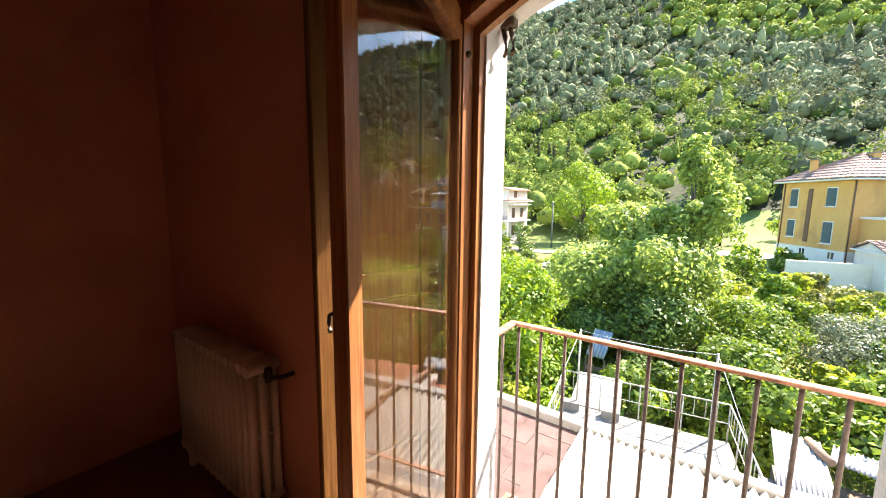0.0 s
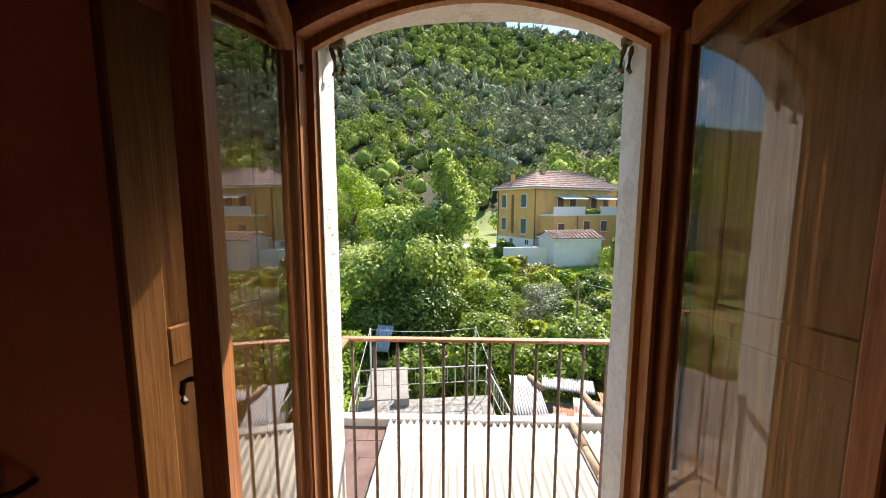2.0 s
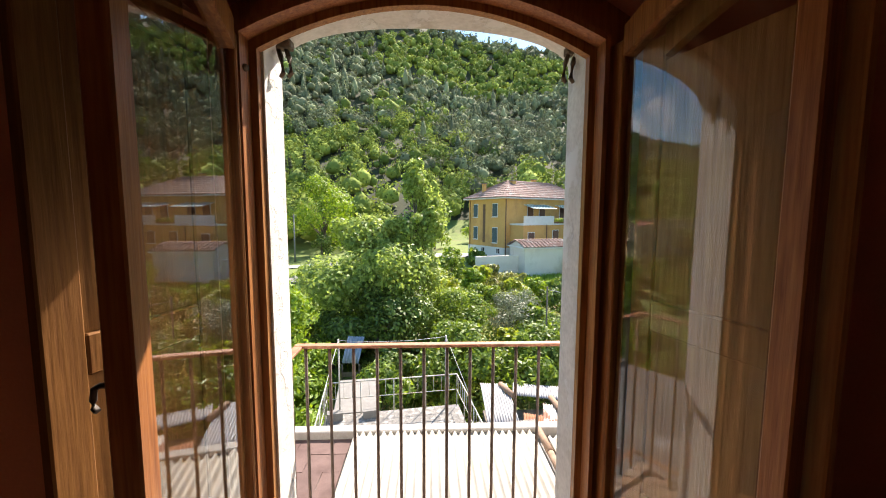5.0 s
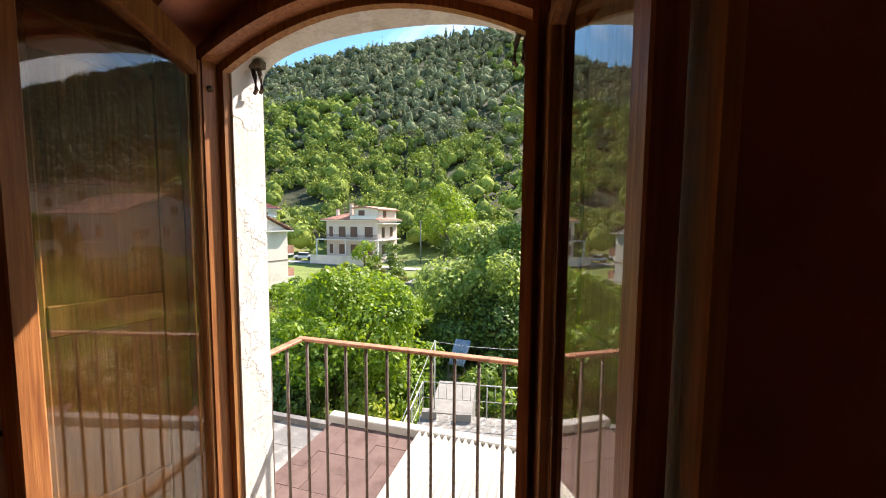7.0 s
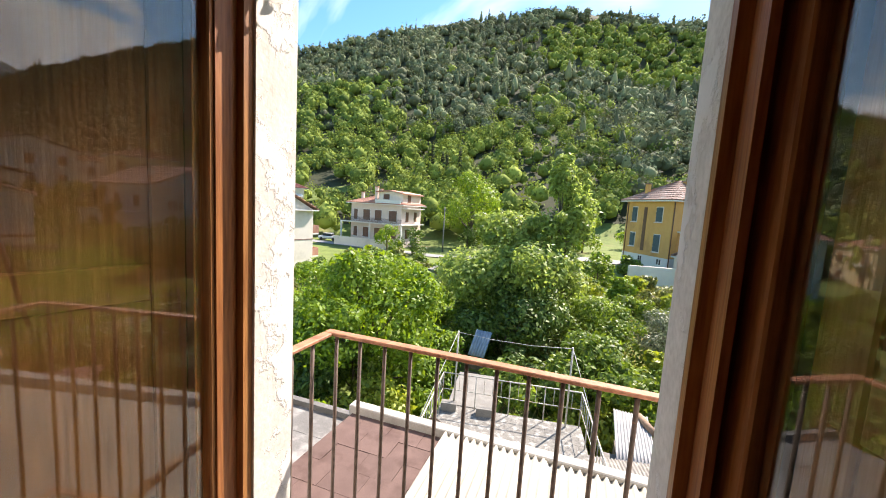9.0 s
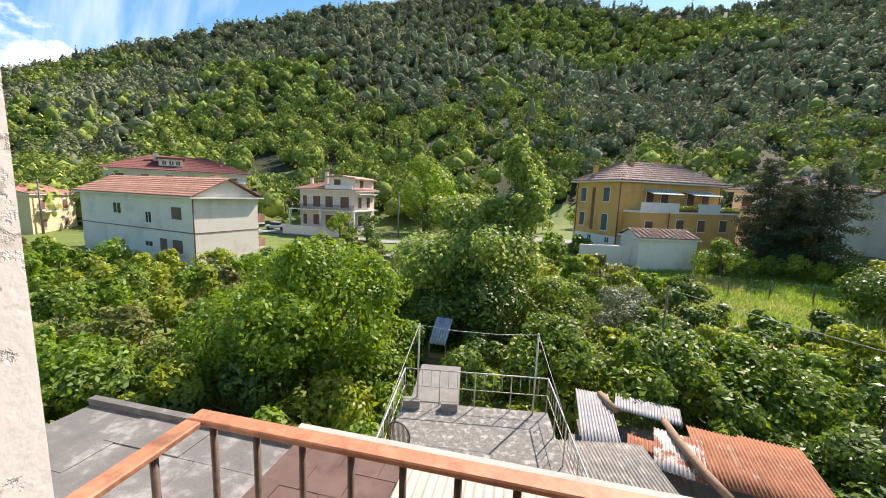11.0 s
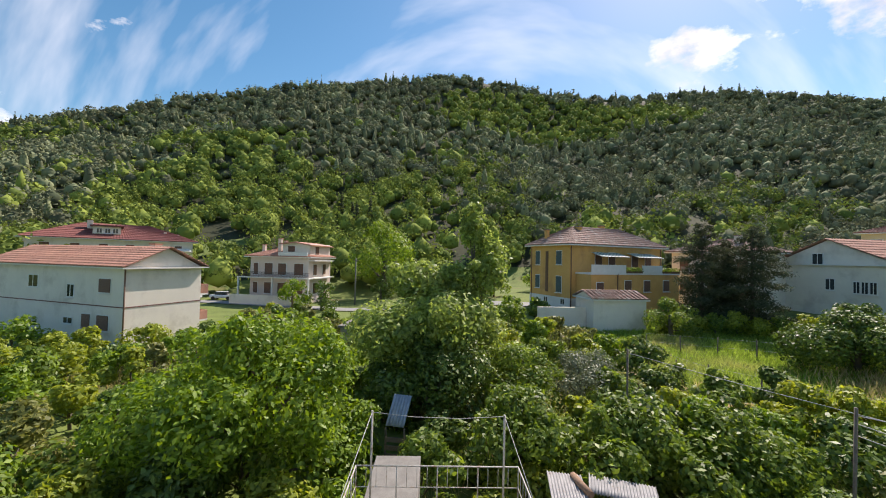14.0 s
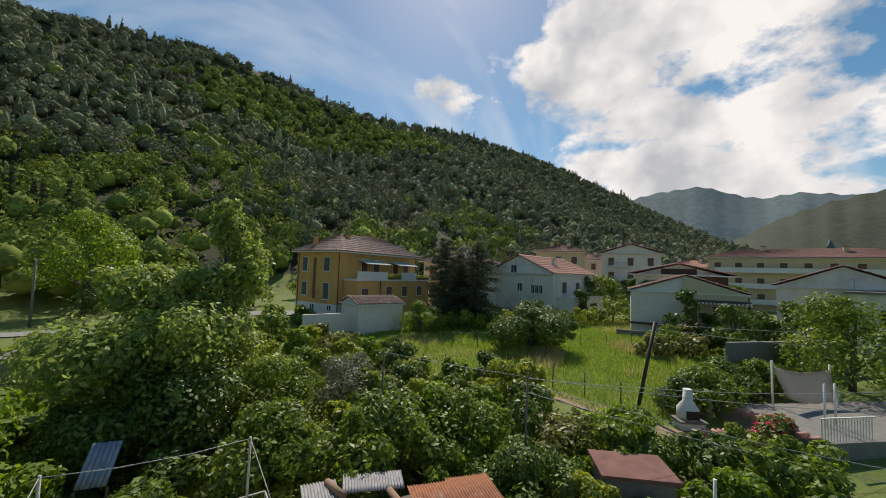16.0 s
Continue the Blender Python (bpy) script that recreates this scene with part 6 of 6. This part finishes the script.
def strip(name, label, category, pts, width, mt, lift=0.05):
    """A path laid on the ground along the points."""
    bm = bmesh.new()
    prev = None
    dense = []
    for (xa, ya), (xb, yb) in zip(pts, pts[1:]):
        n = max(2, int(math.hypot(xb - xa, yb - ya)))
        dense += [(xa + (xb - xa) * k / n, ya + (yb - ya) * k / n) for k in range(n)]
    dense.append(pts[-1])
    for i, (x, y) in enumerate(dense):
        xa, ya = dense[max(0, i - 1)]
        xb, yb = dense[min(len(dense) - 1, i + 1)]
        d = Vector((xb - xa, yb - ya, 0)).normalized()
        s = Vector((-d.y, d.x, 0)) * width / 2
        row = [bm.verts.new((x + s.x * k, y + s.y * k, float(ground_z(x + s.x * k, y + s.y * k)) + lift)) for k in (-1, 0, 1)]
        if prev:
            for a in (0, 1):
                bm.faces.new((prev[a], prev[a + 1], row[a + 1], row[a])).smooth = True
        prev = row
    return tagged(part(name, bm, mt), label, category, kind="structure")


strip("path", "dry soil garden path along the fence", "path", ((20.6, 9.0), (19.3, 12), (18.6, 15.5), (18.0, 18.2), (16.4, 20.2), (11.6, 24), (9.2, 30), (6.7, 39)), 1.4, "soil")
strip("road", "pale road at the foot of the hill", "road", ((-70, 62), (-45, 60), (-22, 57), (-6, 58), (6, 53)), 3.2, "asphalt", 0.12)


def fence(label, pts, gap, h, wires=(0.5, 1.0)):
    root = thing("garden_fence", label, "fence")
    prev = None
    for (xa, ya), (xb, yb) in zip(pts, pts[1:]):
        n = max(1, round(math.hypot(xb - xa, yb - ya) / gap))
        for k in range(n + 1):
            x, y = xa + (xb - xa) * k / n, ya + (yb - ya) * k / n
            z = float(ground_z(x, y))
            hh = h * random.uniform(0.85, 1.15)
            part("fence_post", tube(bmesh.new(), ((x, y, z - 0.2), (x + random.uniform(-0.06, 0.06), y, z + hh)), 0.04, 6), "post", root)
            if prev:
                for w in wires:
                    part("fence_wire", tube(bmesh.new(), (prev + Vector((0, 0, h * w)), Vector((x, y, z + h * w))), 0.006, 4), "wire", root)
            prev = Vector((x, y, z))


fence("weathered post and wire fence along the path", ((21.6, 11.5), (20.0, 15.5), (18.6, 19.6), (13.0, 24.4), (10.4, 30), (8.4, 36)), 2.2, 1.4)
fence("post and wire fence across the meadow", ((13, 33), (20, 31), (34, 25)), 2.4, 1.3)
for x, y, top, lean in ((5.6, 16.2, -1.75, 0.0), (9.3, 11.3, -1.9, 0.1)):
    z = float(ground_z(x, y))
    p = thing("vine_pole", "slim grey vineyard pole standing in the garden", "pole", "vine poles", m=pose(x, y, z))
    part("pole", tube(bmesh.new(), ((0, 0, -0.2), (lean, 0, top - z)), 0.04, 6), "post", p)
z = float(ground_z(19.8, 14.4))
p = thing("leaning_pole", "dark leaning timber pole in the garden", "pole", m=pose(19.8, 14.4, z))
part("pole", tube(bmesh.new(), ((0, 0, -0.2), (1.7, 0, -0.83 - z)), 0.1, 8), "iron", p)
for x, y, z0, h in ((-22.6, 63.5, -6.6, 8.2), (-69.5, 40.5, -6.6, 8.0)):
    p = thing("utility_pole", "grey concrete utility pole by the road", "pole", "utility poles", m=pose(x, y, z0))
    part("pole", tube(bmesh.new(), ((0, 0, 0), (0, 0, h)), [0.16, 0.09], 8), "concrete", p)
    part("crossarm", box(bmesh.new(), -0.5, 0.5, -0.05, 0.05, h - 0.5, h - 0.4), "post", p)
for a, b in (((21.4, 14.4, -0.95), (60, 10, -2.2)), ((9.4, 11.3, -2.1), (30, 6.5, -3.4)), ((5.6, 16.2, -1.9), (24, 7, -3.8)), ((9.4, 11.3, -2.3), (26, 3.0, -5.6)), ((9.4, 11.3, -2.6), (26, 2.2, -6.0)), ((21.4, 14.4, -1.2), (52, 6, -3.4))):
    mid = [tuple(Vector(a).lerp(Vector(b), k / 6) - Vector((0, 0, 0.35 * 4 * (k / 6) * (1 - k / 6)))) for k in range(7)]
    tagged(part("overhead_wire", tube(bmesh.new(), mid, 0.012, 4), "wire"), "thin sagging wire over the garden", "wire")

# neighbour's terrace, awning, barbecue, flowers
nb = thing("neighbour_terrace", "grey rendered neighbouring terrace with tiled coping", "terrace", m=pose(22.3, 7.6, -7.5, 0, 0, -18))
box_part("retaining_wall", (0, 12, 0, 4.8, -1, 2.35), "concrete", nb)
for k in range(9):
    part("coping_tile", tube(bmesh.new(), ((-0.1, 0.3 + k * 0.5, 2.38), (0.4, 0.3 + k * 0.5, 2.42)), 0.14, 8), "terracotta", nb)
nr = thing("white_railing", "white metal terrace railing with thin bars", "railing", m=pose(22.6, 7.6, -5.14, 0, 0, -18))
for k in range(18):
    part("bar", box(bmesh.new(), 0.1 + 0.16 * k, 0.13 + 0.16 * k, 0.1, 0.13, 0, 0.95), "trim_white", nr)
part("top_rail", box(bmesh.new(), 0.05, 3.0, 0.08, 0.15, 0.95, 1.0), "trim_white", nr)
aw = thing("shade_sail", "beige cloth shade sail on thin posts", "awning")
bm = bmesh.new()
q = [Vector(p) for p in ((26.8, 11.0, -3.0), (31.0, 9.9, -3.3), (30.0, 9.3, -4.75), (26.4, 10.2, -4.5))]
g1 = [[bm.verts.new(q[0].lerp(q[1], i / 8).lerp(q[3].lerp(q[2], i / 8), j / 6) - Vector((0, 0, 0.25 * math.sin(math.pi * i / 8)))) for i in range(9)] for j in range(7)]
for j in range(6):
    for i in range(8):
        bm.faces.new((g1[j][i], g1[j][i + 1], g1[j + 1][i + 1], g1[j + 1][i])).smooth = True
bmesh.ops.solidify(bm, geom=list(bm.faces), thickness=0.02)
part("cloth", bm, "cloth", aw)
for p in (q[0], q[1], q[2]):
    part("support_post", tube(bmesh.new(), ((p.x, p.y, -7.5), (p.x, p.y, p.z + 0.3)), 0.05, 6), "trim_white", aw)
bq = thing("garden_barbecue", "white masonry garden barbecue with chimney hood", "barbecue", m=pose(20.9, 12.2, -6.7, 0, 0, -30))
box_part("base", (-0.6, 0.6, -0.4, 0.4, -0.6, 1.1), "trim_white", bq)
box_part("slab", (-0.7, 0.7, -0.5, 0.5, 1.11, 1.2), "concrete", bq)
bm = bmesh.new()
tube(bm, ((0, 0.1, 1.21), (0, 0.1, 1.75), (0, 0.1, 2.1), (0, 0.1, 2.7)), [0.52, 0.5, 0.24, 0.2], 12)
part("hood", bm, "trim_white", bq)
# solid block, its dark colour standing in for the shaded fire opening
part("opening", box(bmesh.new(), -0.3, 0.3, -0.45, -0.3, 1.3, 1.7), "iron", bq)
fl = thing("flower_bush", "bush covered in red blossom by the terrace", "bush", m=pose(22.0, 8.9, -6.6))
lb = [(random.uniform(-1.2, 1.2), random.uniform(-0.5, 0.5), random.uniform(0.8, 1.9), 0.55, 0.45) for _ in range(7)]
part("leaves", crown_mesh("leaves", lb, 2500, 0.2, 0.1, "dark_leaf"), "dark_leaf", fl)
part("blossom", crown_mesh("blossom", lb, 260, 0.2, 0.17, "flower", shell=0.95), "flower", fl)
# cars by the far houses
def car(x, y, rz):
    root = thing("parked_car", "white parked car beside the road", "car", "parked cars", m=pose(x, y, float(ground_z(x, y)) + 0.15, 0, 0, rz))
    box_part("body", (-2.0, 2.0, -0.8, 0.8, 0.35, 0.9), "car", root, bevel=0.12)
    box_part("cabin", (-1.2, 1.0, -0.7, 0.7, 0.9, 1.42), "pane", root, bevel=0.2)
    box_part("car_roof", (-0.95, 0.75, -0.62, 0.62, 1.4, 1.46), "car", root, bevel=0.02)
    for sx in (-1.3, 1.3):
        for sy in (-0.72, 0.72):
            part("wheel", tube(bmesh.new(), ((sx, sy - 0.1, 0.32), (sx, sy + 0.1, 0.32)), 0.32, 12), "iron", root)


car(-47, 63, 10)
car(-52, 61, 8)
tagged(part("flat_roof_slab", box(bmesh.new(), -13.2, -9.2, 33.0, 36.0, -4.7, -4.5), "concrete", None), "low flat concrete roof among the shrubs", "roof")
tagged(part("flat_roof_hut", box(bmesh.new(), -13.0, -9.4, 33.2, 35.8, -7.2, -4.71), "concrete_light", None), "low concrete hut among the shrubs", "hut")

hut = thing("tool_hut", "low rendered tool hut with flat red roof", "hut", m=pose(12.5, 9.4, -7.0, 0, 0, -35))
box_part("wall", (-1.1, 1.1, -0.8, 0.8, -0.6, 2.0), "concrete", hut)
box_part("roof", (-1.25, 1.25, -0.95, 0.95, 2.01, 2.13), "brown_tiles", hut)
tagged(part("garden_wall", box(bmesh.new(), 0, 11.8, 0, 0.3, -1.5, 3.9, bevel=0.02), "concrete", None, m=pose(30.6, 14.9, -6.5, 0, 0, -12)), "weathered grey garden wall beyond the meadow", "wall")
for k, x in enumerate((25.4, 26.0)):
    p = thing("terrace_post", "tall white metal post on the terrace", "post", "white posts", m=pose(x, 8.4 - 0.2 * k, -5.14))
    part("pole", tube(bmesh.new(), ((0, 0, 0), (0, 0, 2.0)), 0.05, 8), "trim_white", p)
tagged(part("white_post", tube(bmesh.new(), ((13.0, 7.0, -7.0), (13.0, 7.0, -4.3)), 0.05, 8), "trim_white"), "white garden post among the vines", "post")
cw = thing("coped_wall", "low garden wall with terracotta coping tiles", "wall", m=pose(19.8, 11.2, -6.6, 0, 0, -20))
box_part("wall", (0, 3.2, -0.12, 0.12, -0.6, 0.9), "white_wall", cw)
for k in range(11):
    part("coping_tile", tube(bmesh.new(), ((0.15 + k * 0.29, -0.22, 0.93), (0.15 + k * 0.29, 0.22, 0.97)), 0.11, 8), "terracotta", cw)
